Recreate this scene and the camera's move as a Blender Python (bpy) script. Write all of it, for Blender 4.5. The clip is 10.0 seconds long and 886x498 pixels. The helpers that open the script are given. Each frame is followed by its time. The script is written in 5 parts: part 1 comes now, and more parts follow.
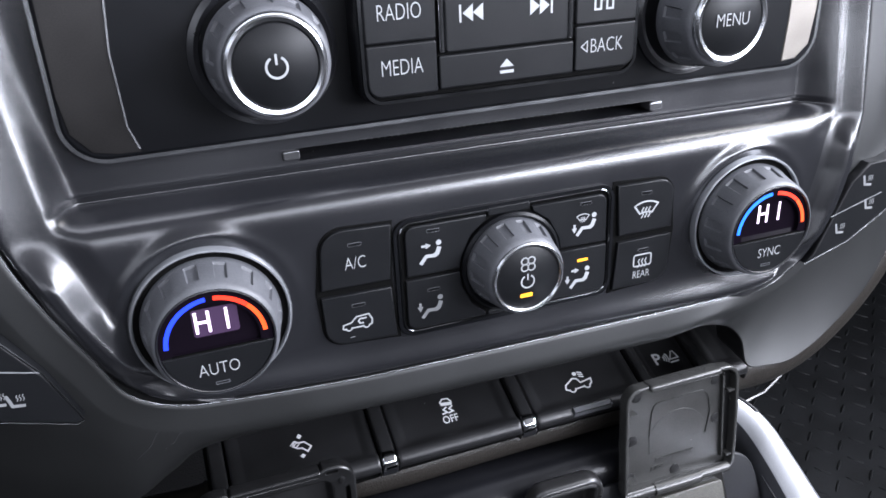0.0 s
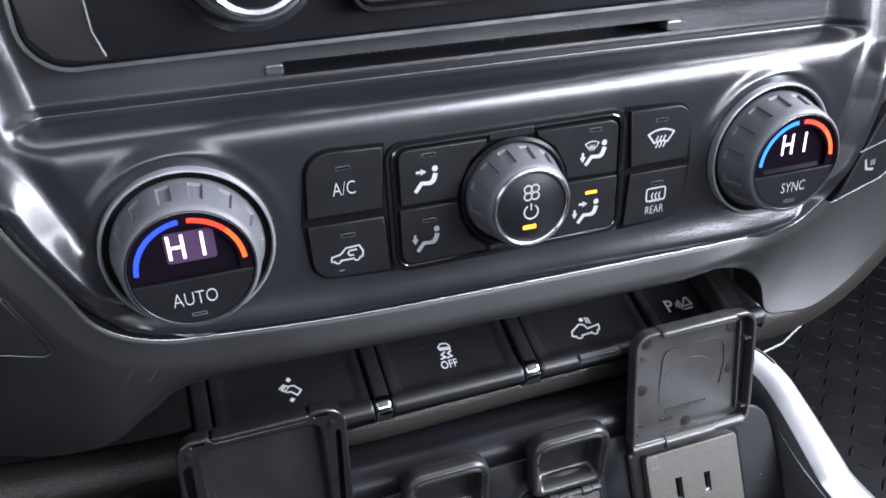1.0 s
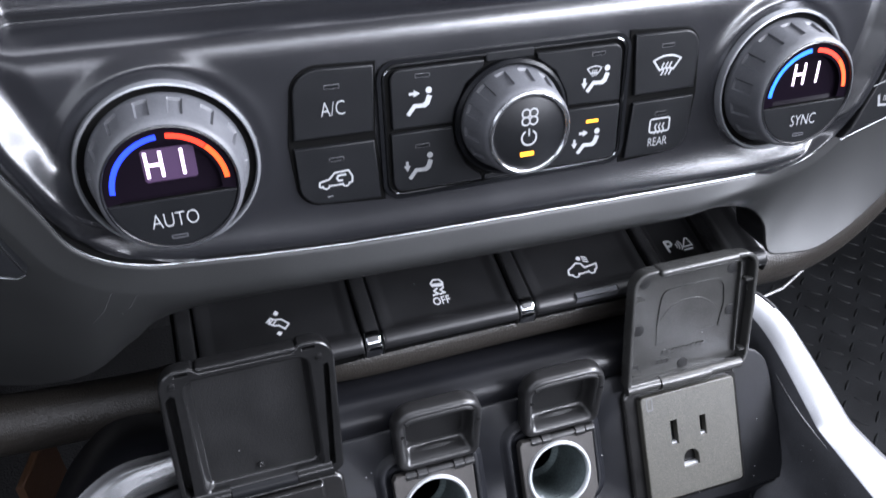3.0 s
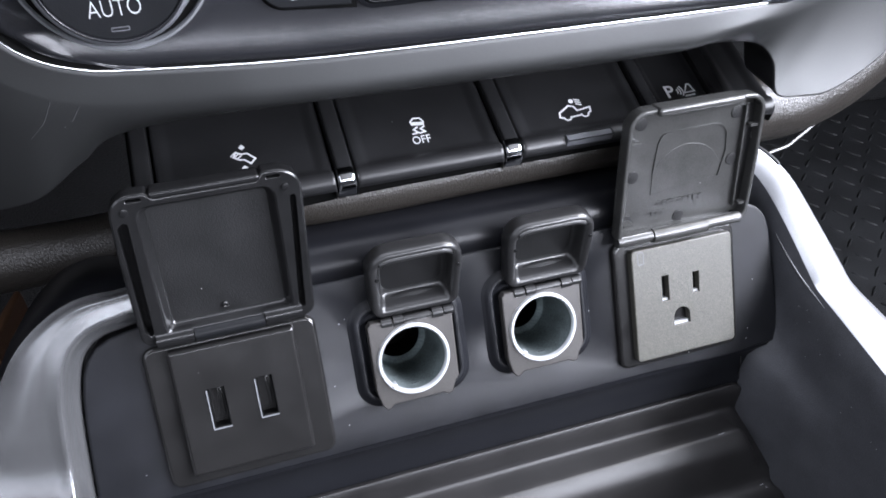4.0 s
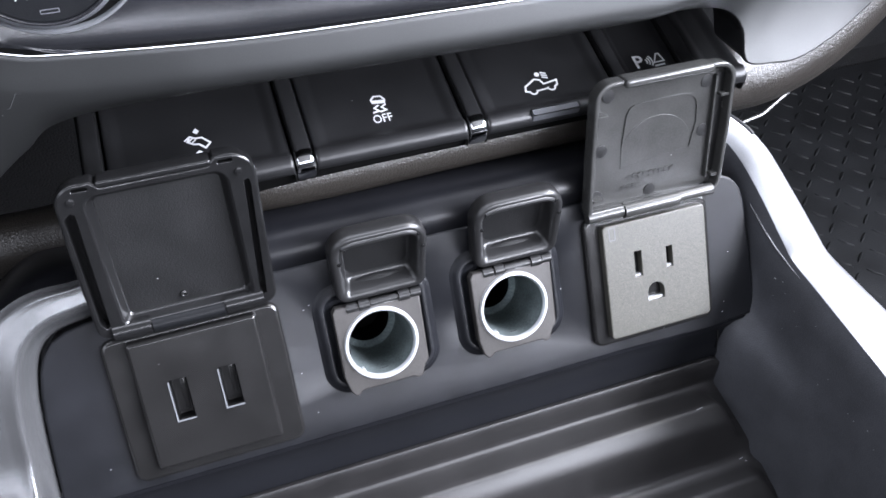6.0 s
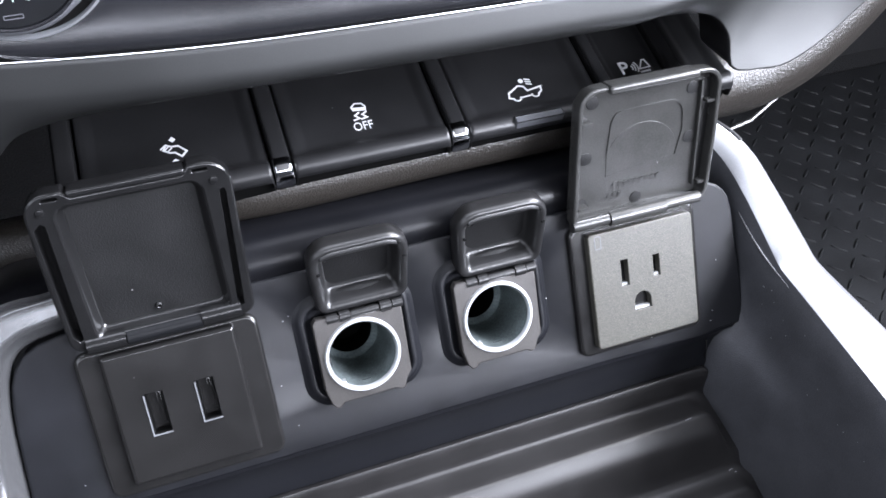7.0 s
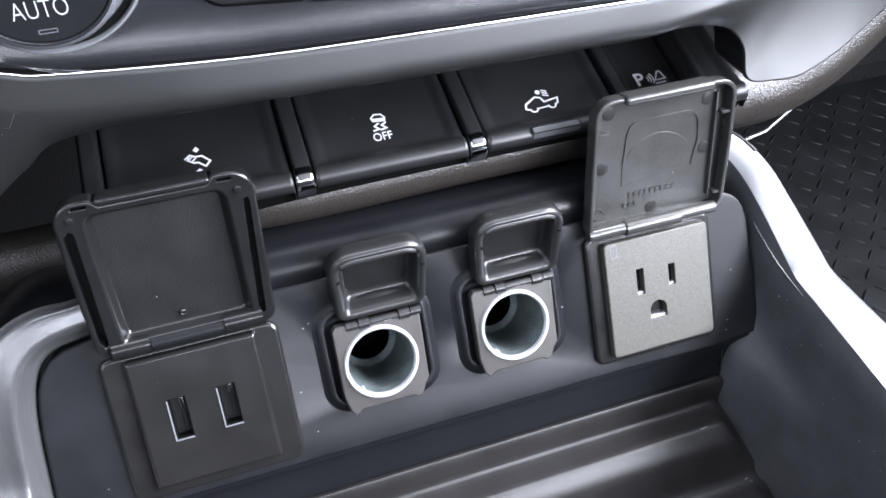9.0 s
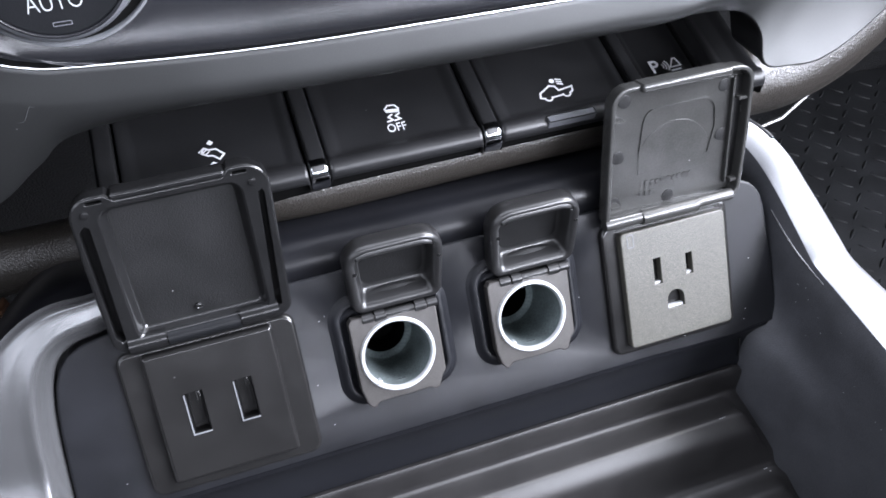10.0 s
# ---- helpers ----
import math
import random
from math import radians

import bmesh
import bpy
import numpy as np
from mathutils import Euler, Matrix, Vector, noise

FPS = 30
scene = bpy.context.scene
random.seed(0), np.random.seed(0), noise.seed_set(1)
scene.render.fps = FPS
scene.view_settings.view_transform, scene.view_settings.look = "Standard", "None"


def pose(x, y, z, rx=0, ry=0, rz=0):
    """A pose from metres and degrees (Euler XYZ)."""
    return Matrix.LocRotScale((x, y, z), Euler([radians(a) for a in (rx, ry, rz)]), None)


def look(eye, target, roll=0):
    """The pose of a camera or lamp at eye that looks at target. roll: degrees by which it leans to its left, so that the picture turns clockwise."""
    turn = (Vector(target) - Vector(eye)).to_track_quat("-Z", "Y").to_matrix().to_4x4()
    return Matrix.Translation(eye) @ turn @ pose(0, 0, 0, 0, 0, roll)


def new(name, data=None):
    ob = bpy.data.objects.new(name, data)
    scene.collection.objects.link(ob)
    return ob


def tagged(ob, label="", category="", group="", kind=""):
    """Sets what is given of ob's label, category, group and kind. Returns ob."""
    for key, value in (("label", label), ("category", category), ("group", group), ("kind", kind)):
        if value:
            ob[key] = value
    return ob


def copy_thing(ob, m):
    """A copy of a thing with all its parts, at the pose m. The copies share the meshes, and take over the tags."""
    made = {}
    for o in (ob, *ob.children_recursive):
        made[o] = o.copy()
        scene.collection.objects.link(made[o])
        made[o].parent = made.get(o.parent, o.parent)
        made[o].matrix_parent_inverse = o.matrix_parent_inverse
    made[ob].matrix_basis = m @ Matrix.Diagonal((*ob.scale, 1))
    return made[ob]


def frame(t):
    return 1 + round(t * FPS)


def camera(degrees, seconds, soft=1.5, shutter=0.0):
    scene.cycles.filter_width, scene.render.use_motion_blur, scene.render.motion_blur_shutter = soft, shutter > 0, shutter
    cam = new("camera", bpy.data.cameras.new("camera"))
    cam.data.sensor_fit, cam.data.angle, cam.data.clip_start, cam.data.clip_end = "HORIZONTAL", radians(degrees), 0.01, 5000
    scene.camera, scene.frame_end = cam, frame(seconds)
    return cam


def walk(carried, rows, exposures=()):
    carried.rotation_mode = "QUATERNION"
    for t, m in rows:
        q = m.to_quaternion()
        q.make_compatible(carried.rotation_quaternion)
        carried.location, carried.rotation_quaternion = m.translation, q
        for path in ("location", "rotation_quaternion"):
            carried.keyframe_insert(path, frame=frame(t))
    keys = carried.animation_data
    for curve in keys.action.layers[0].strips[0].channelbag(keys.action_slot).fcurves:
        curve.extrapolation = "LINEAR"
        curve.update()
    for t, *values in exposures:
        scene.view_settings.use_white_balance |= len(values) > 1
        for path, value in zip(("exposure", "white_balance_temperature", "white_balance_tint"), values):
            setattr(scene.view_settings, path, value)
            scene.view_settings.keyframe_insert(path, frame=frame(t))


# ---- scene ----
cam = camera(58.1, 10.0, soft=1.6, shutter=0.35)
PATH = [
    (0, -0.0931, -0.0289, 1.0121, 57.247, -0.403, -20.039),
    (0.5, -0.0883, -0.029, 1.0069, 56.568, -0.21, -19.306),
    (0.6, -0.0876, -0.0285, 1.0042, 55.901, -0.225, -18.528),
    (0.7, -0.0869, -0.0271, 1.0011, 55.311, -0.256, -18.228),
    (0.8, -0.0864, -0.0254, 0.9978, 55.018, -0.292, -18.449),
    (0.9, -0.086, -0.0236, 0.9946, 55.068, -0.322, -18.797),
    (1, -0.0856, -0.0221, 0.9918, 55.015, -0.336, -19.066),
    (1.2, -0.0851, -0.0206, 0.9881, 54.427, -0.294, -19.16),
    (1.5, -0.0848, -0.0201, 0.9858, 53.896, -0.226, -19.062),
    (2, -0.0838, -0.0191, 0.9848, 53.501, -0.379, -19.212),
    (2.2, -0.0828, -0.0202, 0.9847, 53.438, -0.378, -19.222),
    (3.3, -0.0833, -0.0202, 0.9707, 50.161, -1.593, -18.446),
    (3.4, -0.0824, -0.0217, 0.9663, 49.382, -1.661, -18.356),
    (3.5, -0.0806, -0.0232, 0.9616, 48.723, -1.669, -18.001),
    (3.6, -0.0792, -0.0232, 0.9576, 47.825, -1.754, -17.369),
    (3.7, -0.0783, -0.0233, 0.9544, 46.982, -1.843, -17.586),
    (3.8, -0.0777, -0.0233, 0.9519, 46.285, -1.923, -17.895),
    (4, -0.0771, -0.0233, 0.9485, 45.638, -2.011, -18.12),
    (4.2, -0.0765, -0.0231, 0.9465, 45.358, -1.951, -18.69),
    (4.3, -0.0761, -0.0229, 0.9459, 45.419, -1.886, -18.653),
    (4.5, -0.0751, -0.0223, 0.9454, 44.935, -1.755, -18.426),
    (5, -0.0721, -0.0214, 0.9453, 44.773, -1.605, -18.704),
    (5.5, -0.0701, -0.0215, 0.9463, 44.596, -1.383, -18.799),
    (5.7, -0.0689, -0.0214, 0.9461, 43.859, -1.357, -19.117),
    (6.8, -0.0614, -0.0189, 0.9432, 44.459, -1.315, -20),
    (7, -0.0611, -0.0187, 0.943, 44.4, -1.314, -19.878),
    (7.5, -0.0631, -0.0186, 0.944, 44.668, -1.182, -19.587),
    (7.6, -0.0631, -0.0187, 0.944, 44.459, -1.145, -19.631),
    (8, -0.0631, -0.0196, 0.944, 44.713, -1.039, -19.335),
    (8.5, -0.0641, -0.0206, 0.9451, 45.065, -0.984, -19.257),
    (9, -0.0641, -0.0206, 0.9451, 45.122, -0.842, -19.209),
    (9.5, -0.0651, -0.0206, 0.9461, 45.101, -0.696, -19.058),
    (9.7, -0.0656, -0.0204, 0.9455, 44.965, -0.475, -19.358),
    (10, -0.0662, -0.0195, 0.9431, 44.739, 0.029, -19.242),
]
walk(cam, [(t, pose(x, y, z, rx, ry, rz)) for t, x, y, z, rx, ry, rz in PATH],
     exposures=[(0.0, -0.46), (0.5, -0.38), (1.0, -0.34), (1.5, -0.24), (2.2, -0.23), (3.3, -0.17), (4.0, 0.10), (4.5, 0.29), (5.5, 0.31), (7.0, 0.31), (7.5, 0.42), (9.5, 0.40), (10.0, 0.28)])

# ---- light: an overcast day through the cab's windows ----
world = bpy.data.worlds.new("overcast_sky")
scene.world = world
world.use_nodes = True
sky = world.node_tree.nodes.new("ShaderNodeTexSky")
sky.sky_type, sky.sun_disc = "NISHITA", False
sky.sun_elevation, sky.sun_rotation = radians(50), radians(100)
world.node_tree.links.new(sky.outputs[0], world.node_tree.nodes["Background"].inputs[0])
world.node_tree.nodes["Background"].inputs[1].default_value = 0.05
sun = new("sun", bpy.data.lights.new("sun", "SUN"))
sun.data.energy, sun.data.angle = 1.0, radians(12)
sun.data.color = (1.0, 0.97, 0.93)
sun.matrix_world = look((6, 1.0, 8), (0, 0, 0))


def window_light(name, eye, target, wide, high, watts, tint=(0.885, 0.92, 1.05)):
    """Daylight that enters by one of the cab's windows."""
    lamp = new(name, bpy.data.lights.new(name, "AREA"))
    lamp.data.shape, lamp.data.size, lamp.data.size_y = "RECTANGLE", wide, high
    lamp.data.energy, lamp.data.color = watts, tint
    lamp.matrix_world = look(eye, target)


window_light("passenger_window_daylight", (0.84, -0.10, 1.36), (0.0, 0.05, 0.85), 0.85, 0.42, 58)
window_light("windshield_daylight", (0.0, 0.28, 1.54), (0.0, 0.0, 0.80), 1.30, 0.46, 12)
window_light("driver_window_daylight", (-0.84, -0.20, 1.36), (0.0, 0.05, 0.85), 0.85, 0.42, 3)
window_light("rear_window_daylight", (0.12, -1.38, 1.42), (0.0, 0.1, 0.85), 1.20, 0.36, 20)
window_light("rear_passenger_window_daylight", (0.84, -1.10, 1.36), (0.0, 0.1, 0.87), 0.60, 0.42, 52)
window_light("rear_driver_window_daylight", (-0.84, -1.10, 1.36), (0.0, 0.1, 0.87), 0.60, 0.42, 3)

# ---- materials ----


def material(name, base, rough=0.45, metal=0.0, grain=0.0, grain_size=0.0004, mottle=0.12, mottle_size=0.02,
             dust=0.0, spec=0.5):
    """A surface with grain at two scales: base is linear RGB, sizes are in metres."""
    m = bpy.data.materials.new(name)
    m.use_nodes = True
    n, l = m.node_tree.nodes, m.node_tree.links
    b = n["Principled BSDF"]
    b.inputs["Metallic"].default_value = metal
    b.inputs["Specular IOR Level"].default_value = spec
    co = n.new("ShaderNodeTexCoord")
    big = n.new("ShaderNodeTexNoise")
    big.inputs["Scale"].default_value = 1.0 / mottle_size
    big.inputs["Detail"].default_value = 5
    l.new(co.outputs["Object"], big.inputs["Vector"])
    fine = n.new("ShaderNodeTexNoise")
    fine.inputs["Scale"].default_value = 1.0 / grain_size
    fine.inputs["Detail"].default_value = 2
    l.new(co.outputs["Object"], fine.inputs["Vector"])
    mix = n.new("ShaderNodeMix")
    mix.data_type = "RGBA"
    mix.inputs["A"].default_value = (*[c * (1 - mottle) for c in base], 1)
    mix.inputs["B"].default_value = (*[min(1, c * (1 + mottle)) for c in base], 1)
    both_scales = n.new("ShaderNodeMath")
    both_scales.operation = "MULTIPLY_ADD"
    both_scales.inputs[1].default_value = 0.55
    half = n.new("ShaderNodeMath")
    half.operation = "MULTIPLY"
    half.inputs[1].default_value = 0.45
    l.new(big.outputs["Fac"], half.inputs[0])
    l.new(fine.outputs["Fac"], both_scales.inputs[0])
    l.new(half.outputs[0], both_scales.inputs[2])
    spread = n.new("ShaderNodeMapRange")
    spread.inputs["From Min"].default_value, spread.inputs["From Max"].default_value = 0.32, 0.68
    l.new(both_scales.outputs[0], spread.inputs["Value"])
    l.new(spread.outputs["Result"], mix.inputs["Factor"])
    colour = mix.outputs["Result"]
    if dust:
        speck = n.new("ShaderNodeTexVoronoi")
        speck.inputs["Scale"].default_value = 170
        l.new(co.outputs["Object"], speck.inputs["Vector"])
        ramp = n.new("ShaderNodeMapRange")
        ramp.inputs["From Min"].default_value, ramp.inputs["From Max"].default_value = 0.035, 0.02
        l.new(speck.outputs["Distance"], ramp.inputs["Value"])
        rare = n.new("ShaderNodeMath")
        rare.operation = "GREATER_THAN"
        rare.inputs[1].default_value = 0.86
        l.new(speck.outputs["Color"], rare.inputs[0])
        both = n.new("ShaderNodeMath")
        both.operation = "MULTIPLY"
        l.new(ramp.outputs["Result"], both.inputs[0])
        l.new(rare.outputs[0], both.inputs[1])
        some = n.new("ShaderNodeMath")
        some.operation = "MULTIPLY"
        some.inputs[1].default_value = dust
        l.new(both.outputs[0], some.inputs[0])
        lint = n.new("ShaderNodeMix")
        lint.data_type = "RGBA"
        lint.inputs["B"].default_value = (0.55, 0.55, 0.55, 1)
        l.new(colour, lint.inputs["A"])
        l.new(some.outputs[0], lint.inputs["Factor"])
        colour = lint.outputs["Result"]
    l.new(colour, b.inputs["Base Color"])
    rr = n.new("ShaderNodeMapRange")
    rr.inputs["To Min"].default_value, rr.inputs["To Max"].default_value = max(0.02, rough - 0.07), rough + 0.07
    l.new(big.outputs["Fac"], rr.inputs["Value"])
    l.new(rr.outputs["Result"], b.inputs["Roughness"])
    if grain:
        bump = n.new("ShaderNodeBump")
        bump.inputs["Strength"].default_value = grain
        bump.inputs["Distance"].default_value = grain_size
        l.new(fine.outputs["Fac"], bump.inputs["Height"])
        l.new(bump.outputs["Normal"], b.inputs["Normal"])
    return m


def leather(name, base, rough=0.42, spec=0.5):
    """Moulded leather grain: raised cells a millimetre or two across."""
    m = bpy.data.materials.new(name)
    m.use_nodes = True
    n, l = m.node_tree.nodes, m.node_tree.links
    b = n["Principled BSDF"]
    b.inputs["Roughness"].default_value = rough
    b.inputs["Specular IOR Level"].default_value = spec
    co = n.new("ShaderNodeTexCoord")
    warp = n.new("ShaderNodeTexNoise")
    warp.inputs["Scale"].default_value = 600
    l.new(co.outputs["Object"], warp.inputs["Vector"])
    cells = n.new("ShaderNodeTexVoronoi")
    cells.feature = "DISTANCE_TO_EDGE"
    cells.inputs["Scale"].default_value = 900
    add = n.new("ShaderNodeVectorMath")
    add.operation = "MULTIPLY_ADD"
    add.inputs[1].default_value = (0.0012, 0.0012, 0.0012)
    l.new(warp.outputs["Color"], add.inputs[0])
    l.new(co.outputs["Object"], add.inputs[2])
    l.new(add.outputs[0], cells.inputs["Vector"])
    ramp = n.new("ShaderNodeMapRange")
    ramp.inputs["From Max"].default_value = 0.25
    l.new(cells.outputs["Distance"], ramp.inputs["Value"])
    mix = n.new("ShaderNodeMix")
    mix.data_type = "RGBA"
    mix.inputs["A"].default_value = (*[c * 0.75 for c in base], 1)
    mix.inputs["B"].default_value = (*base, 1)
    l.new(ramp.outputs["Result"], mix.inputs["Factor"])
    l.new(mix.outputs["Result"], b.inputs["Base Color"])
    bump = n.new("ShaderNodeBump")
    bump.inputs["Strength"].default_value = 0.26
    bump.inputs["Distance"].default_value = 0.0004
    l.new(ramp.outputs["Result"], bump.inputs["Height"])
    l.new(bump.outputs["Normal"], b.inputs["Normal"])
    return m


def speckled(name, base, light):
    """The outlet's sparkled grey plastic."""
    m = material(name, base, 0.42, 0.0, 0.18, 0.0004, 0.1, 0.01)
    n, l = m.node_tree.nodes, m.node_tree.links
    b = n["Principled BSDF"]
    co = n.new("ShaderNodeTexCoord")
    v = n.new("ShaderNodeTexNoise")
    v.inputs["Scale"].default_value = 4200
    v.inputs["Detail"].default_value = 3
    l.new(co.outputs["Object"], v.inputs["Vector"])
    r = n.new("ShaderNodeMapRange")
    r.inputs["From Min"].default_value, r.inputs["From Max"].default_value = 0.45, 0.72
    l.new(v.outputs["Fac"], r.inputs["Value"])
    mix = n.new("ShaderNodeMix")
    mix.data_type = "RGBA"
    mix.inputs["A"].default_value = (*base, 1)
    mix.inputs["B"].default_value = (*light, 1)
    l.new(r.outputs["Result"], mix.inputs["Factor"])
    l.new(mix.outputs["Result"], b.inputs["Base Color"])
    return m


def glow(name, colour, strength):
    m = bpy.data.materials.new(name)
    m.use_nodes = True
    b = m.node_tree.nodes["Principled BSDF"]
    b.inputs["Base Color"].default_value = (*colour, 1)
    b.inputs["Emission Color"].default_value = (*colour, 1)
    b.inputs["Emission Strength"].default_value = strength
    return m


SATIN = material("satin_black_plastic", (0.0118, 0.0121, 0.0140), 0.25, 0, 0.12, 0.0003, 0.15, 0.03, dust=0.8, spec=0.75)
FACE = material("smooth_black_panel", (0.0045, 0.0048, 0.0058), 0.34, 0, 0.1, 0.0003, 0.2, 0.02, dust=0.6, spec=0.15)
KEYCAP = material("soft_black_button", (0.0068, 0.0072, 0.0082), 0.40, 0, 0.15, 0.0003, 0.15, 0.01, dust=0.6, spec=0.21)
BROW = material("smooth_black_moulding", (0.0055, 0.0057, 0.007), 0.30, 0, 0.10, 0.0003, 0.25, 0.02, dust=0.8, spec=0.24)
SWITCHCAP = material("matt_black_switch", (0.0108, 0.0108, 0.0114), 0.36, 0, 0.10, 0.0003, 0.3, 0.01, dust=0.8, spec=0.42)
GLOSS = material("gloss_black_divider", (0.012, 0.012, 0.0125), 0.22, 0, 0.06, 0.0003, 0.2, 0.01, dust=0.6, spec=0.8)
LINER = material("brown_black_rubber_liner", (0.0105, 0.0098, 0.0100), 0.44, 0, 0.10, 0.0004, 0.45, 0.012, dust=0.7, spec=0.72)
RECESS = material("blue_black_recess", (0.008, 0.0085, 0.0105), 0.40, 0, 0.10, 0.0003, 0.15, 0.02, spec=0.22)
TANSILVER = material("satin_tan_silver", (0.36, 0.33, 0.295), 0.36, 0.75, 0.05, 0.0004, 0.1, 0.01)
BINSIDE = material("dark_bin_moulding", (0.050, 0.0515, 0.058), 0.52, 0, 0.4, 0.0004, 0.35, 0.012, dust=0.6)
SMALLLID = material("grey_black_small_lid", (0.0135, 0.0134, 0.0137), 0.30, 0, 0.05, 0.0004, 0.2, 0.008, dust=0.6, spec=0.6)
RUBBER = material("grey_rubber_grip", (0.080, 0.082, 0.090), 0.46, 0, 0.25, 0.0004, 0.25, 0.008)
MATTE = material("matte_black_plastic", (0.012, 0.0122, 0.0135), 0.34, 0, 0.16, 0.0003, 0.3, 0.012, dust=1.0)
LIDS = material("moulded_black_lid", (0.0085, 0.0085, 0.0088), 0.20, 0, 0.12, 0.0004, 0.25, 0.008, dust=0.8)
LIDIN = material("grained_lid_lining", (0.0088, 0.0088, 0.0091), 0.42, 0, 0.3, 0.0004, 0.3, 0.009, dust=0.8, spec=0.34)
PANEL = material("fine_grained_panel", (0.0072, 0.0076, 0.0092), 0.36, 0, 0.30, 0.00022, 0.7, 0.02, dust=1.0, spec=0.22)
PLATE = material("dark_grey_faceplate", (0.0105, 0.0102, 0.0102), 0.19, 0, 0.10, 0.0004, 0.25, 0.01, dust=0.7, spec=0.62)
SOCK = material("brown_grey_faceplate", (0.046, 0.043, 0.041), 0.36, 0.2, 0.12, 0.0004, 0.3, 0.01)
OUTLET = speckled("sparkled_grey_outlet", (0.021, 0.0205, 0.018), (0.138, 0.132, 0.108))
PAINT = material("dark_metallic_paint", (0.023, 0.0237, 0.0240), 0.42, 0.45, 0.06, 0.0003, 0.18, 0.03, dust=0.4, spec=0.6)
SILVER = material("satin_silver_paint", (0.42, 0.428, 0.452), 0.30, 0.8, 0.10, 0.0003, 0.14, 0.02, dust=0.3)
TRIM = material("grey_metallic_trim", (0.165, 0.1667, 0.171), 0.22, 0.75, 0.10, 0.0003, 0.15, 0.03, dust=0.5)
SHADEDMETAL = material("satin_shaded_metal", (0.024, 0.0225, 0.022), 0.36, 0.6, 0.05, 0.0004, 0.2, 0.015)
CHROME = material("bright_chrome", (0.70, 0.71, 0.73), 0.09, 1.0, 0.0, 0.0004, 0.05, 0.01)
DIMCHROME = material("dark_chrome_edge", (0.20, 0.205, 0.215), 0.16, 1.0, 0.0, 0.0004, 0.1, 0.01)
ZINC = material("zinc_plated_socket", (0.135, 0.16, 0.162), 0.40, 0.4, 0.12, 0.0008, 0.4, 0.006)
RING = material("pale_socket_ring", (0.62, 0.64, 0.66), 0.3, 0.6, 0.0, 0.0004, 0.05, 0.01)
# near-black colour that stands in for shade in wells, gaps and behind keys
DEEP = material("hollow_shade_black", (0.003, 0.003, 0.003), 0.8, 0, 0.0, spec=0.05)
PRINT = material("white_print", (0.34, 0.35, 0.36), 0.5, 0, 0.0, mottle=0.04)
BRIGHT = material("bright_white_print", (0.55, 0.56, 0.57), 0.5, 0, 0.0, mottle=0.04)
DIMPRINT = material("grey_print", (0.20, 0.205, 0.21), 0.5, 0, 0.0, mottle=0.04)
GLASS = material("smoked_display", (0.005, 0.0034, 0.006), 0.12, 0, 0.0, mottle=0.2, spec=0.14)
# lighter base carries the window's reflection on the glossy lid
LIDGREY = material("smooth_window_lit_lid", (0.034, 0.034, 0.0328), 0.24, 0, 0.10, 0.0005, 0.2, 0.006, dust=0.5)
MAT = material("black_rubber_mat", (0.0105, 0.011, 0.012), 0.55, 0, 0.5, 0.0012, 0.6, 0.03, spec=0.3)
CARPET = material("dark_carpet", (0.012, 0.012, 0.013), 0.95, 0, 1.0, 0.002, 0.4, 0.02)
TAN = material("tan_brown_seat", (0.10, 0.047, 0.023), 0.6, 0, 0.5, 0.001, 0.2, 0.03)
CLOTH = material("dark_grey_cloth", (0.022, 0.022, 0.023), 0.95, 0, 0.8, 0.001, 0.2, 0.02)
HEAD = material("grey_headliner", (0.11, 0.108, 0.105), 0.95, 0, 0.5, 0.001, 0.1, 0.05)
PAD = leather("grained_dash_pad", (0.024, 0.021, 0.018), 0.34, 0.6)
BLUE = glow("blue_indicator", (0.012, 0.045, 1.0), 1.3)
CYAN = glow("light_blue_indicator", (0.012, 0.16, 1.0), 1.1)
RED = glow("red_indicator", (1.0, 0.035, 0.012), 1.1)
ORANGE = glow("orange_indicator", (1.0, 0.085, 0.012), 1.2)
RIMCHROME = material("satin_chrome_rim", (0.55, 0.56, 0.58), 0.24, 1.0, 0.0, 0.0004, 0.05, 0.01)
BEZEL = material("satin_bezel_metal", (0.34, 0.35, 0.37), 0.24, 0.65, 0.0, 0.0004, 0.05, 0.01)
HAZE = glow("violet_backlight", (0.035, 0.016, 0.045), 0.6)
DIGIT = glow("white_digit", (1.0, 0.82, 1.0), 1.6)
AMBER = glow("amber_lamp", (1.0, 0.42, 0.02), 1.3)

# ---- building helpers (shapes are drawn in millimetres) ----
MM = 0.001


def plane(y, z, tilt):
    """A local set of axes on the dash: x along it, y up its face, z out of it. tilt: degrees by which the face leans back."""
    return pose(0, y, z, 90 - tilt)


def on(base, u, v, w=0.0, turn=0.0):
    return base @ pose(u * MM, v * MM, w * MM, 0, 0, turn)


HVAC = plane(0.1705, 0.866, 8)
RADIO = plane(0.1795, 0.930, 8)
LOWER = plane(0.134, 0.730, 31)
SWITCH = plane(0.165, 0.789, 75)


def thing(name, m, label, category, group="", kind=""):
    ob = new(name)
    ob.empty_display_size = 0.01
    ob.matrix_world = m
    return tagged(ob, label, category, group, kind)


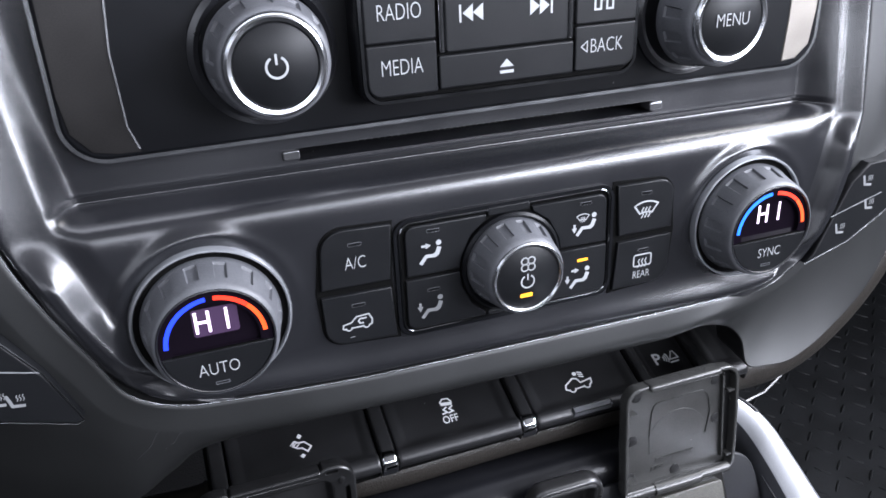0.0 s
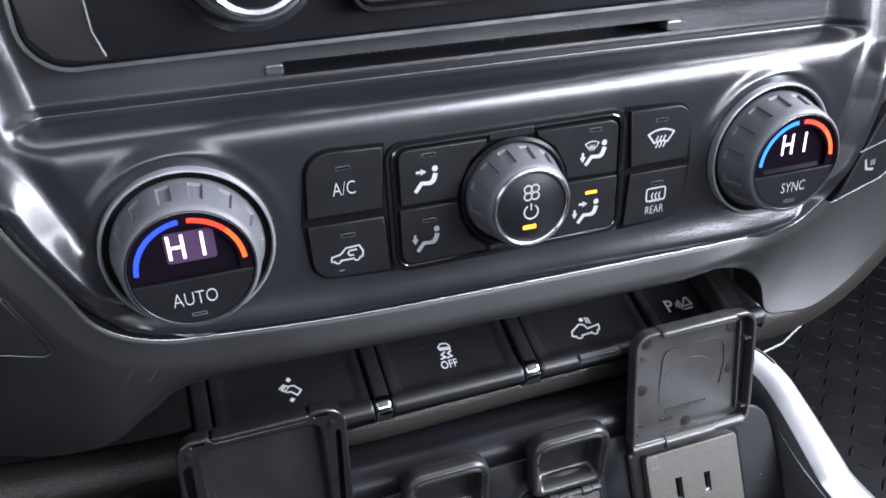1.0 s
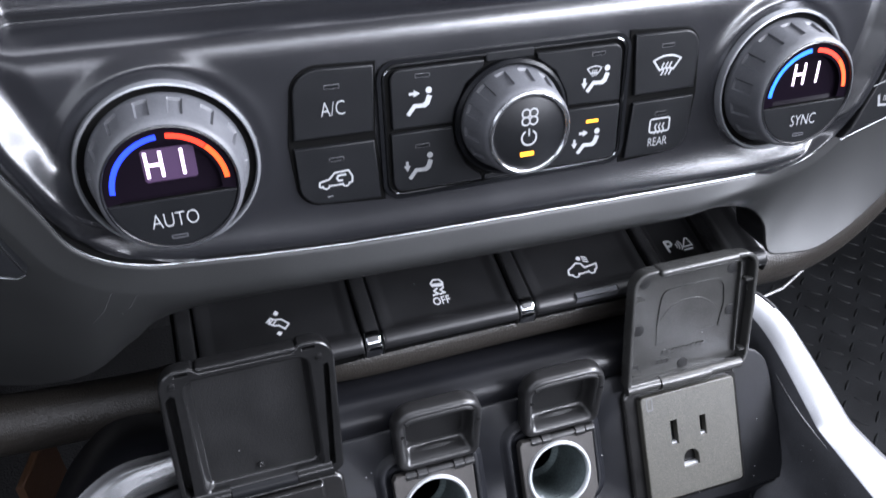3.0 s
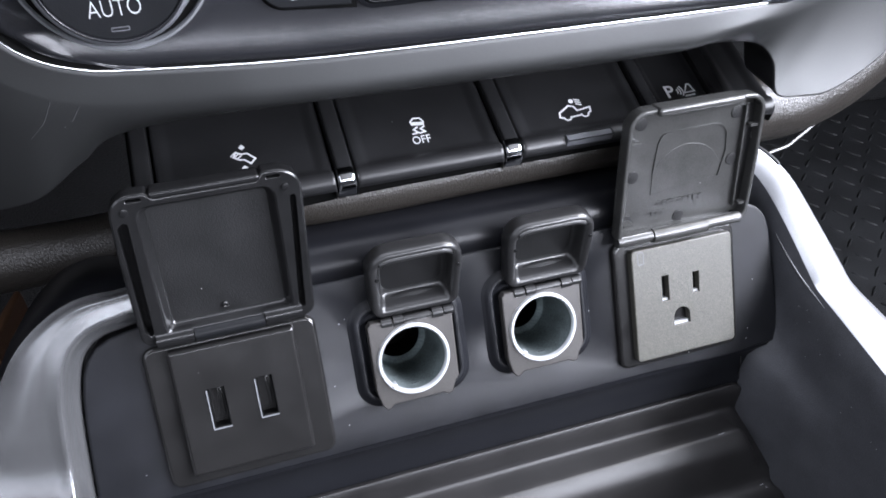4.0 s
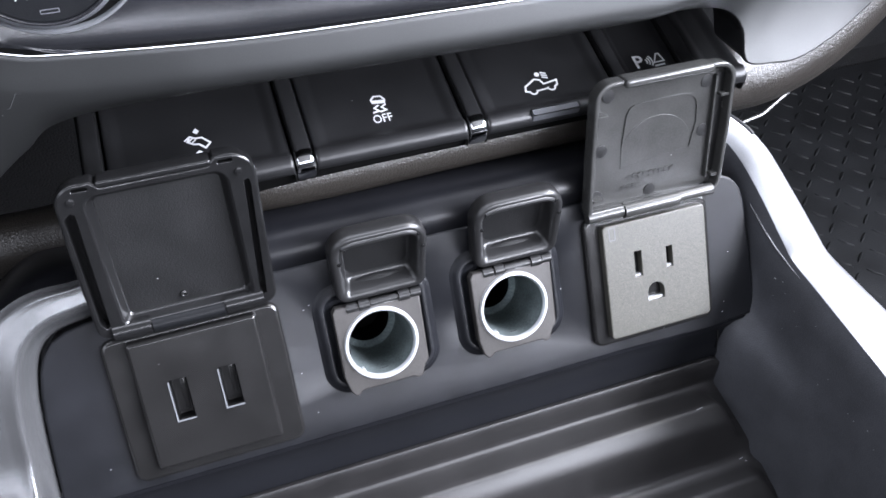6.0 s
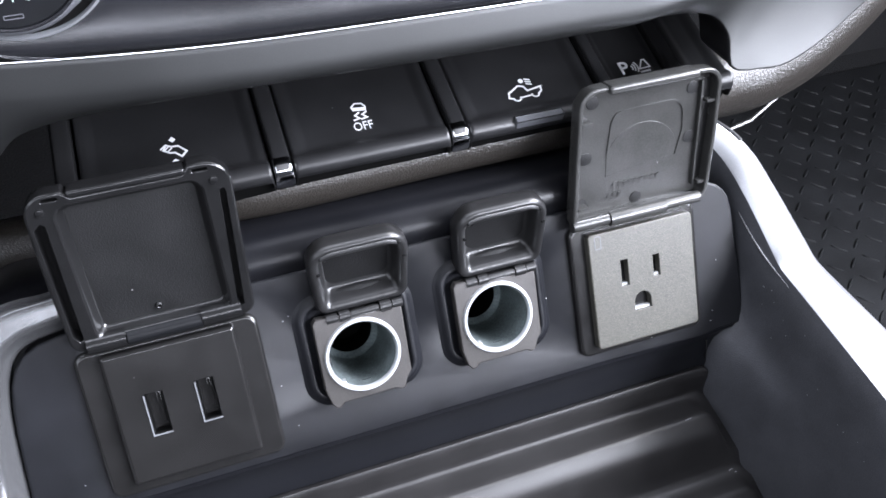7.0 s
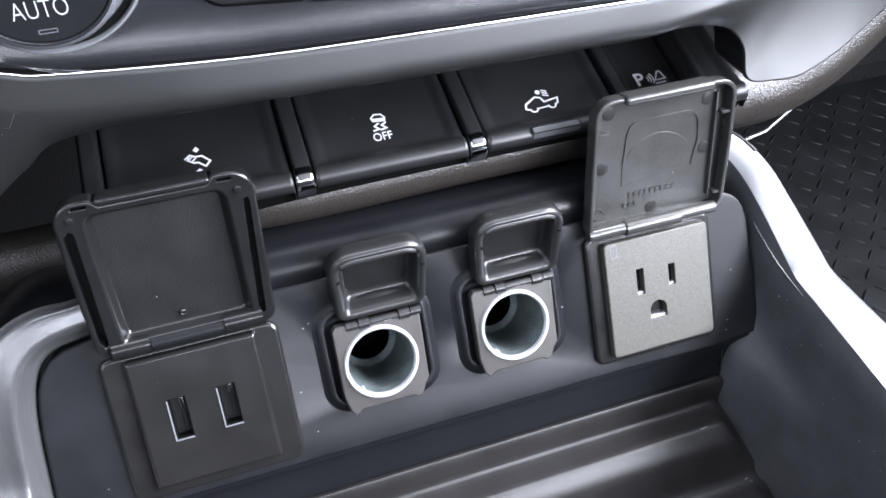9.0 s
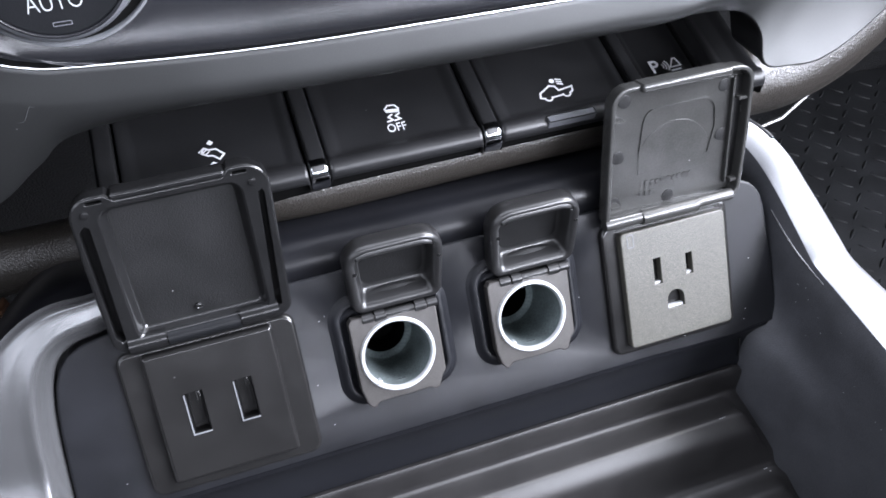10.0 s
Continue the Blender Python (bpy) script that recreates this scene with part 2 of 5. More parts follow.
def finish(bm, name, material, sharp=38):
    """Faces are shaded smooth, but for those set aside as level."""
    bmesh.ops.recalc_face_normals(bm, faces=bm.faces)
    bmesh.ops.scale(bm, vec=(MM, MM, MM), verts=bm.verts)
    me = bpy.data.meshes.new(name)
    bm.to_mesh(me)
    bm.free()
    me.materials.append(material)
    for p in me.polygons:
        p.use_smooth = not p.use_smooth
    me.set_sharp_from_angle(angle=radians(sharp))
    return me


def part(name, bm, material, parent, label="", m=None, sharp=38):
    ob = new(name, finish(bm, name, material, sharp))
    ob.parent = parent
    if m is not None:
        ob.matrix_local = m
    return tagged(ob, label)


def solid(name, bm, material, m, label, category, group="", kind="", sharp=38):
    """A thing of one mesh."""
    ob = new(name, finish(bm, name, material, sharp))
    ob.matrix_world = m
    return tagged(ob, label, category, group, kind)


def rr(w, h, r, cx=0.0, cy=0.0, n=6):
    """A rounded rectangle; r: one radius or four (lower right, upper right, upper left, lower left)."""
    rs = (r,) * 4 if not isinstance(r, tuple) else r
    out = []
    for k, (sx, sy) in enumerate(((1, -1), (1, 1), (-1, 1), (-1, -1))):
        q = max(0.01, min(rs[k], w / 2 - 0.01, h / 2 - 0.01))
        for i in range(n + 1):
            a = radians(-90 + 90 * k + 90 * i / n)
            out.append((cx + sx * (w / 2 - q) + q * math.cos(a), cy + sy * (h / 2 - q) + q * math.sin(a)))
    return out


def rings(bm, loops, cap0=False, cap1=False, closed=True):
    """Skin a row of loops that have the same number of points."""
    vs = [[bm.verts.new(p) for p in lp] for lp in loops]
    n = len(vs[0])
    for a, b in zip(vs, vs[1:]):
        for i in range(n if closed else n - 1):
            j = (i + 1) % n
            bm.faces.new((a[i], a[j], b[j], b[i]))
    if cap0:
        bm.faces.new(vs[0][::-1])
    if cap1:
        bm.faces.new(vs[-1])
    return bm


def flat(loop, z):
    return [(x, y, z) for x, y in loop]


def inset(loop, d):
    """The loop (counter-clockwise) moved inwards by d."""
    n, out = len(loop), []
    for i in range(n):
        a, b, c = Vector(loop[i - 1]), Vector(loop[i]), Vector(loop[(i + 1) % n])
        e, f = b - a, c - b
        if e.length < 1e-6:
            e = f
        if f.length < 1e-6:
            f = e
        e, f = e.normalized(), f.normalized()
        m = Vector((-e.y, e.x)) + Vector((-f.y, f.x))
        m = m / max(0.35, m.length_squared / 2)
        out.append((b.x + m.x * d, b.y + m.y * d))
    return out


def slab(loop, z0, z1, bevel=0.6, steps=3, bm=None):
    """A plate with a rounded upper edge."""
    loops = [flat(loop, z0)]
    for i in range(steps + 1):
        a = radians(90 * i / steps)
        loops.append(flat(inset(loop, bevel * (1 - math.cos(a))), z1 - bevel + bevel * math.sin(a)))
    loops.append(flat(inset(loop, bevel + 0.12), z1))
    return rings(bm or bmesh.new(), loops, cap0=True, cap1=True)


def box(x0, x1, y0, y1, z0, z1, bevel=0.5):
    return slab([(x0, y0), (x1, y0), (x1, y1), (x0, y1)], z0, z1, bevel, 2)


def holed(loop, holes, z0, z1, bevel=0.6, floor=True):
    """A plate with a rounded upper edge and wells in it: holes are (loop, depth, rim)."""
    bm = bmesh.new()
    edge = [flat(loop, z0)]
    for i in range(4):
        a = radians(30 * i)
        edge.append(flat(inset(loop, bevel * (1 - math.cos(a))), z1 - bevel + bevel * math.sin(a)))
    edge.append(flat(inset(loop, bevel + 0.12), z1))
    vs = [[bm.verts.new(p) for p in lp] for lp in edge]
    n = len(loop)
    for a, b in zip(vs, vs[1:]):
        for i in range(n):
            j = (i + 1) % n
            bm.faces.new((a[i], a[j], b[j], b[i]))
    if floor:
        bm.faces.new(vs[0][::-1])
    rims = [bm.edges.get((vs[-1][i], vs[-1][(i + 1) % n])) for i in range(n)]
    for hl, depth, rim in holes:
        k = len(hl)
        rows = [[bm.verts.new((x, y, z1)) for x, y in hl],
                [bm.verts.new((x, y, z1 - rim)) for x, y in inset(hl, rim)],
                [bm.verts.new((x, y, z1 - depth)) for x, y in inset(hl, rim * 1.4)]]
        for a, b in zip(rows, rows[1:]):
            for i in range(k):
                j = (i + 1) % k
                bm.faces.new((a[i], a[j], b[j], b[i]))
        if floor:
            bm.faces.new(rows[-1])
        rims += [bm.edges.get((rows[0][i], rows[0][(i + 1) % k])) for i in range(k)]
    made = bmesh.ops.triangle_fill(bm, use_beauty=True, edges=rims)
    for f in made["geom"]:
        if isinstance(f, bmesh.types.BMFace):
            f.smooth = True
    return bm


def lathe(profile, seg=64, wobble=None, cap=False):
    """Turn (radius, height) rows round the z axis; wobble(angle, row) may add to the radius."""
    bm = bmesh.new()
    loops = []
    for k, (r, z) in enumerate(profile):
        loops.append([((r + (wobble(i / seg, k) if wobble else 0)) * math.cos(2 * math.pi * i / seg),
                       (r + (wobble(i / seg, k) if wobble else 0)) * math.sin(2 * math.pi * i / seg), z) for i in range(seg)])
    return rings(bm, loops, cap1=cap)


def tube(points, radius, seg=12, bm=None, caps=True):
    """A round bar along points; radius: one value or one a point."""
    bm = bm or bmesh.new()
    pts = [Vector(p) for p in points]
    rad = radius if isinstance(radius, (list, tuple)) else [radius] * len(pts)
    loops, up = [], Vector((0.123, 0.31, 0.94)).normalized()
    for i, p in enumerate(pts):
        d = (pts[min(i + 1, len(pts) - 1)] - pts[max(i - 1, 0)]).normalized()
        s = d.cross(up).normalized()
        q = s.cross(d).normalized()
        loops.append([tuple(p + rad[i] * (s * math.cos(2 * math.pi * k / seg) + q * math.sin(2 * math.pi * k / seg))) for k in range(seg)])
    return rings(bm, loops, cap0=caps, cap1=caps)


def ribbon(pts, width, z, high=0.08, closed=False, bm=None):
    """A raised printed line along pts."""
    bm = bm or bmesh.new()
    n = len(pts)
    left, right = [], []
    for i in range(n):
        b = Vector(pts[i])
        a = Vector(pts[i - 1]) if i or closed else b
        c = Vector(pts[(i + 1) % n]) if i < n - 1 or closed else b
        e, f = b - a, c - b
        e = f.normalized() if e.length < 1e-6 else e.normalized()
        f = e if f.length < 1e-6 else f.normalized()
        m = Vector((-e.y, e.x)) + Vector((-f.y, f.x))
        m = m / max(0.5, m.length_squared / 2) * width / 2
        left.append((b.x + m.x, b.y + m.y))
        right.append((b.x - m.x, b.y - m.y))
    loops = [flat(left, z), flat(left, z + high), flat(right, z + high), flat(right, z)]
    rings(bm, loops, closed=closed)
    return bm


def blob(loop, z, high=0.08, bm=None):
    return rings(bm or bmesh.new(), [flat(loop, z), flat(loop, z + high)], cap1=True)


def arc(cx, cy, r, a0, a1, n=16):
    return [(cx + r * math.cos(radians(a0 + (a1 - a0) * i / n)), cy + r * math.sin(radians(a0 + (a1 - a0) * i / n))) for i in range(n + 1)]


def disc(cx, cy, r, n=20):
    return arc(cx, cy, r, 0, 360, n)[:-1]


def words(text, size, material, parent, u, v, w, squeeze=0.78, name="lettering", weight=-0.022):
    """Printed letters; size is the height of a capital in millimetres."""
    cu = bpy.data.curves.new(name, "FONT")
    cu.body, cu.size, cu.align_x, cu.align_y, cu.extrude = text, size * MM / 0.70, "CENTER", "CENTER", 0.00004
    cu.resolution_u, cu.offset = 3, size * MM * weight
    tmp = new("temporary", cu)
    bpy.context.view_layer.update()
    me = bpy.data.meshes.new_from_object(tmp)
    bpy.data.objects.remove(tmp)
    me.materials.clear()
    me.materials.append(material)
    ob = new(name, me)
    ob.parent = parent
    ob.matrix_local = pose(u * MM, v * MM, w * MM) @ Matrix.Diagonal((squeeze, 1, 1, 1))
    return ob


def smooth_row(rows, steps):
    """A smooth curve through rows of numbers."""
    rows = [np.array(r, float) for r in rows]
    out = []
    for i in range(len(rows) - 1):
        p0, p1, p2, p3 = rows[max(i - 1, 0)], rows[i], rows[i + 1], rows[min(i + 2, len(rows) - 1)]
        for k in range(steps):
            t = k / steps
            out.append(tuple(float(c) for c in 0.5 * (2 * p1 + (p2 - p0) * t + (2 * p0 - 5 * p1 + 4 * p2 - p3) * t * t + (3 * p1 - p0 - 3 * p2 + p3) * t ** 3)))
    out.append(tuple(float(c) for c in rows[-1]))
    return out


def table(rows, x):
    """A value read from rows of (x, value)."""
    return float(np.interp(x, [r[0] for r in rows], [r[1] for r in rows]))


def ease(a, b, x):
    t = min(1.0, max(0.0, (x - a) / (b - a)))
    return t * t * (3 - 2 * t)

# ---- the cab: plain shell round the dash ----
WORLD = Matrix.Identity(4)


def wall(name, x0, x1, y0, y1, z0, z1, material, label, category):
    bm = bmesh.new()
    lo = [(x0, y0), (x1, y0), (x1, y1), (x0, y1)]
    rings(bm, [flat(lo, z0), flat(lo, z1)], cap0=True, cap1=True)
    return solid(name, bm, material, WORLD, label, category, kind="structure")


wall("floor", -900, 900, -1500, 900, 380, 400, CARPET, "dark carpeted cab floor under the mats", "floor")
wall("ceiling", -900, 900, -1500, 70, 1700, 1730, HEAD, "pale cloth headliner above the cab", "ceiling")
wall("wall_front", -900, 900, 640, 680, 400, 1080, CARPET, "dark bulkhead behind the dashboard", "wall")
for side, s in (("left", -1), ("right", 1)):
    a, b = sorted((s * 860, s * 900))
    wall("wall_" + side + "_lower", a, b, -1500, 900, 400, 1130, CLOTH, "dark inner door skin under the window", "door panel")
    wall("wall_" + side + "_header", a, b, -1500, 70, 1600, 1700, HEAD, "pale header above the side window", "wall")
    wall("wall_" + side + "_pillar", a, b, -700, -580, 1130, 1600, HEAD, "pale pillar between the side windows", "pillar")
wall("wall_back_lower", -860, 860, -1500, -1460, 400, 1210, CLOTH, "dark back wall under the rear window", "wall")
wall("wall_back_header", -860, 860, -1500, -1460, 1630, 1700, HEAD, "pale header above the rear window", "wall")
wall("wall_bench", -780, 780, -1000, -820, 400, 1160, CLOTH, "dark grey cloth seat backs behind the console", "seat")
wall("wall_dash_top", -860, 860, 205, 640, 1040, 1080, MATTE, "black upper dashboard shelf", "dashboard")
wall("wall_dash_upper_left", -860, -190, 205, 235, 830, 1040, MATTE, "black dashboard face beside the centre stack", "dashboard")
wall("wall_dash_upper_right", 215, 860, 215, 245, 860, 1040, MATTE, "black dashboard face above the passenger footwell", "dashboard")


# ---- centre stack fascia ----
LEFT = [(-36, -97), (-35, -102), (-33.5, -106.5), (-31.5, -110), (-29, -113.5), (-20, -119.5), (-12, -123), (-6, -126), (12, -134.5), (33, -142.5), (70, -148), (130, -152)]
RIGHT = [(-36, 103), (-35.2, 110), (-34, 115), (-31.5, 120), (-26, 126.5), (-14, 135), (-4, 139.5), (12, 144), (33, 147.5), (70, 148), (130, 147)]
FOOT = [(-104, -26.6), (-92, -28.4), (-80, -29.3), (-50, -31.6), (4, -32.8), (45, -33.4), (88, -33.8), (100, -33.6), (112, -32.5)]
DEPTH = [(-40, 0.0), (23, 0.0), (26, -0.12), (28, -0.4), (29.5, -0.8), (31, -1.5), (32.2, -2.6), (33.2, -4.4), (34.2, -7.2), (35.2, -10.4), (36.1, -12.4), (36.8, -12.8), (37.3, -12.2), (37.7, -11.2), (38.2, -10.8), (39.2, -11.1), (46, -11.6), (60, -11.9), (130, -12)]
RIM = [(0.0, 0.0), (0.8, 1.8), (2.0, 3.6), (4.0, 5.0), (6.5, 5.4), (7.6, 5.1), (8.6, 4.3), (10.0, 2.9), (11.6, 1.3), (12.8, 0.5), (14.5, 0.0)]
FLARE = [(0.0, 0.0), (0.5, 1.6), (1.2, 3.0), (2.2, 3.7), (3.4, 3.5), (5.0, 2.7), (7.0, 1.6), (9.0, 0.75), (11.0, 0.25), (13.5, 0.0)]
KNOB_L, KNOB_R, KNOB_C = (-92.0, 0.4), (98.2, -1.2), (4.1, 0.3)


def tilt_v(u, v):
    """The stack's lower line falls slightly along the dash."""
    return (table(FOOT, u) + 36) * (1 - ease(-36, -6, v)) - 0.01 * (u - 4.5) * ease(20, 40, v)


def column_depth(v):
    """The side columns of the stack lean back above the climate panel."""
    return -9.5 * ease(2, 92, v)


def fascia_depth(u, v, edge):
    w = 0.0
    for k in (-0.9, -0.6, -0.3, 0, 0.3, 0.6, 0.9):
        w += table(DEPTH, v + k) / 7
    # the scoop under the slot closes to a rounded tip before it reaches the sides
    level = column_depth(v)
    w = level + (w - level) * (ease(13, 22, edge) if u < 0 else ease(11, 24, edge))
    for cu, cv in (KNOB_L, KNOB_R):
        r = math.hypot(u - cu, v - cv)
        w += 1.4 * math.exp(-((r - 26.4) / 2.0) ** 2) * (0.10 + 0.90 * ease(-10, 18, v - cv) * (1 - 0.85 * ease(-6, 16, u - cu)))
    # a raised rim runs down both sides and fades into a soft roll along the foot
    rim = ease(-22, -2, v) * (1 - ease(19, 32, v)) if u < 0 else ease(-26, -12, v) * (1 - ease(19, 32, v))
    side = table(FLARE, edge) * (1 - rim) * (0.42 if u < 0 else 1.0) + table(RIM, edge) * rim
    foot = (0.42 + 0.30 * ease(20, 90, u)) * table(FLARE, (v + 36) * 0.8)
    return w + max(side, foot)


def build_fascia():
    bm = bmesh.new()
    vs = [-36, -35.5, -35, -34.5, -34, -33.2, -32.6, -32, -31.2, -30.5, -29.5, -28.5, -27.2, -26, -24.5, -23]
    vs += list(np.arange(-21.5, 24, 1.0)) + list(np.arange(24, 38.8, 0.4)) + [38.9, 39.6, 40.3, 40.4, 44.0, 44.1] + list(np.arange(44.8, 62, 0.8)) + [66, 75, 95, 130]
    grid = []
    cols = 300
    for v in vs:
        a, b = table(LEFT, v), table(RIGHT, v)
        row = []
        for i in range(cols + 1):
            s = i / cols
            s = s - 0.08 * math.sin(2 * math.pi * s)
            u = a + (b - a) * s
            edge = min(u - a, b - u)
            w = fascia_depth(u, v, edge)
            if 40.35 < v < 44.05 and -59 < u < 63:
                w -= 18
            row.append(bm.verts.new((u, v + tilt_v(u, v), w)))
        grid.append(row)
    for p, q in zip(grid, grid[1:]):
        for i in range(cols):
            bm.faces.new((p[i], p[i + 1], q[i + 1], q[i]))
    return bm


stack = thing("center_stack", HVAC, "satin black centre stack fascia with a long disc slot", "dashboard", kind="structure")
part("fascia", build_fascia(), SATIN, stack, sharp=60)
for u in (-61.3, 64.2):
    part("slot_tab", slab(rr(5.2, 3.0, 0.8, u, 42.4 - 0.01 * u), -16, -10.6, 0.5), TRIM, stack, "small shiny slot end tab")
bm = bmesh.new()
for i in range(44):
    u = -40 + i * 2.2
    slab(rr(0.9, 1.1, 0.25, u, 43.5 - 0.01 * u, n=2), -18, -14.6, 0.2, 1, bm)
part("dust_brush", bm, SWITCHCAP, stack, "row of short teeth in the disc slot")

# the dark metallic surround: inner edge, outer edge, depth of the outer edge
PAIRS = [(-152, 130, -240, 104.7, -56), (-148, 70, -235, 44.7, -53), (-142.5, 33, -225, -0.3, -50), (-134.5, 12, -210, -40, -62), (-126, -5.5, -192, -72, -46),
         (-121, -16.5, -156, -74, -25), (-114.5, -22.6, -129.5, -68, -12), (-105.5, -26.4, -113, -56.5, -8), (-94, -28.3, -98, -47.6, -5), (-50, -31.6, -50, -46.9, -5), (4, -32.8, 4, -48.1, -5),
         (55, -33.5, 58, -48.6, -5), (95, -33.8, 80, -47.0, -3.5), (106, -33.0, 92, -46.8, -1.5), (113, -31.4, 98.6, -48.8, 0.5), (118.5, -29.1, 102.5, -54.2, 3), (123, -26.8, 103.6, -63.4, 6.5), (127.5, -23.4, 112, -64.6, 8.5),
         (135, -13.6, 124, -63.4, 9.5), (139.5, -3.8, 143, -53.8, 7.7), (143.5, 11, 169, -36.2, 0.8), (147, 31, 205, -1.5, -20), (148, 68, 235, 52.6, -38), (147, 128, 250, 117, -50)]


def build_surround():
    rows = smooth_row(PAIRS, 8)
    prof = [(0.0, -3.5), (0.0, 0.4), (0.01, 1.0), (0.03, 1.3), (0.10, 1.65), (0.2, 2.1), (0.3, 2.55), (0.4, 3.0), (0.47, 3.28), (0.53, 3.4), (0.6, 3.42)]
    loops, inner = [], []
    for a, b, c, d, wo in rows:
        across = math.hypot(c - a, d - b)
        lp = []
        base = column_depth(b)
        # a lit ledge under the edge line, which flattens out towards the driver
        ledge = 0.15 + 0.65 * ease(-118, -30, a) * (1 - 0.85 * ease(92, 118, a))
        for off, w in prof:
            f = off * 16 / across
            lp.append((a + (c - a) * f, b + (d - b) * f, base + (w if w < 1.3 else 1.3 + (w - 1.3) * ledge)))
        for s in (0.2, 0.35, 0.5, 0.65, 0.8, 0.92, 1.0):
            f = 0.60 * 16 / across + (1 - 0.60 * 16 / across) * s
            top = base + 1.3 + 2.12 * ledge
            lean = 0.14 + 0.55 * (1 - ease(-120, -80, a))
            lp.append((a + (c - a) * f, b + (d - b) * f, top + (wo - top) * (lean * s + (1 - lean) * s ** 2.4)))
        loops.append(lp)
        inner.append([(c + (c - a) * f, d + (d - b) * f, wo + w) for f, w in ((-0.004, 0.05), (0.012, -0.3), (0.012, -1.6), (0.0, -2.6), (-0.03, -18))])
    return rings(bmesh.new(), loops, closed=False), rings(bmesh.new(), inner, closed=False), loops


surround = thing("stack_surround", HVAC, "dark metallic painted surround of the centre stack", "dashboard trim", kind="structure")
skin, back_edge, rows = build_surround()
part("surround_panel", skin, PAINT, surround, sharp=50)
part("opening_edge", back_edge, SWITCHCAP, surround, "black inner edge of the switch opening", sharp=60)
for marks in (((57, 10), (56, 10), (55, 11), (54, 11)), ((52, 10), (51, 10), (50, 11), (48, 12))):
    part("scuff", tube([(x, y, w + 0.05) for x, y, w in (rows[i][k] for i, k in marks)], [0.03, 0.10, 0.10, 0.03], 5), TRIM, surround, "faint pale scuff in the paint")
line = smooth_row([(a, b) for a, b, *_ in PAIRS], 8)
part("chrome_line", tube([(x, y, column_depth(y) + 1.0) for x, y in line], 0.2, 6), RIMCHROME, surround, "thin bright edge line")


# ---- knobs ----
def icon_power(bm, cx, cy, r, t, z):
    ribbon(arc(cx, cy, r, 120, 420, 20), t, z, bm=bm)
    ribbon([(cx, cy + r * 0.25), (cx, cy + r * 1.25)], t, z, bm=bm)
    return bm


def icon_fan(bm, cx, cy, r, t, z):
    for k in range(4):
        a = 45 + 90 * k
        ox, oy = cx + r * 0.55 * math.cos(radians(a)), cy + r * 0.55 * math.sin(radians(a))
        ribbon(disc(ox, oy, r * 0.42, 10), t, z, closed=True, bm=bm)
    return bm


def grip(r0, r1, h, ribs):
    """A tapered rubber grip with shallow notches between its base and its smooth front band."""
    def notch(a, k):
        return -0.8 if k in (4, 5) and (a * ribs) % 1.0 < 0.40 else 0.0
    ra, rb = r0 - 0.2, r0 * 0.42 + r1 * 0.58 + 0.3
    rows = [(r0 + 0.3, 0), (r0 + 0.3, 1.2), (r0 - 0.1, 1.8), (ra, h * 0.20), (ra, h * 0.22), (rb, h * 0.70), (rb - 0.05, h * 0.72), (r1 + 1.3, h - 2.0), (r1 + 0.9, h - 0.8), (r1 + 0.4, h - 0.2), (r1, h)]
    return lathe(rows, ribs * 24, notch)


def sector(r0, r1, a0, a1, z, n=40):
    """A flat arc between two radii."""
    return rings(bmesh.new(), [flat(arc(0, 0, r0, a0, a1, n), z), flat(arc(0, 0, r1, a0, a1, n), z)], closed=False)


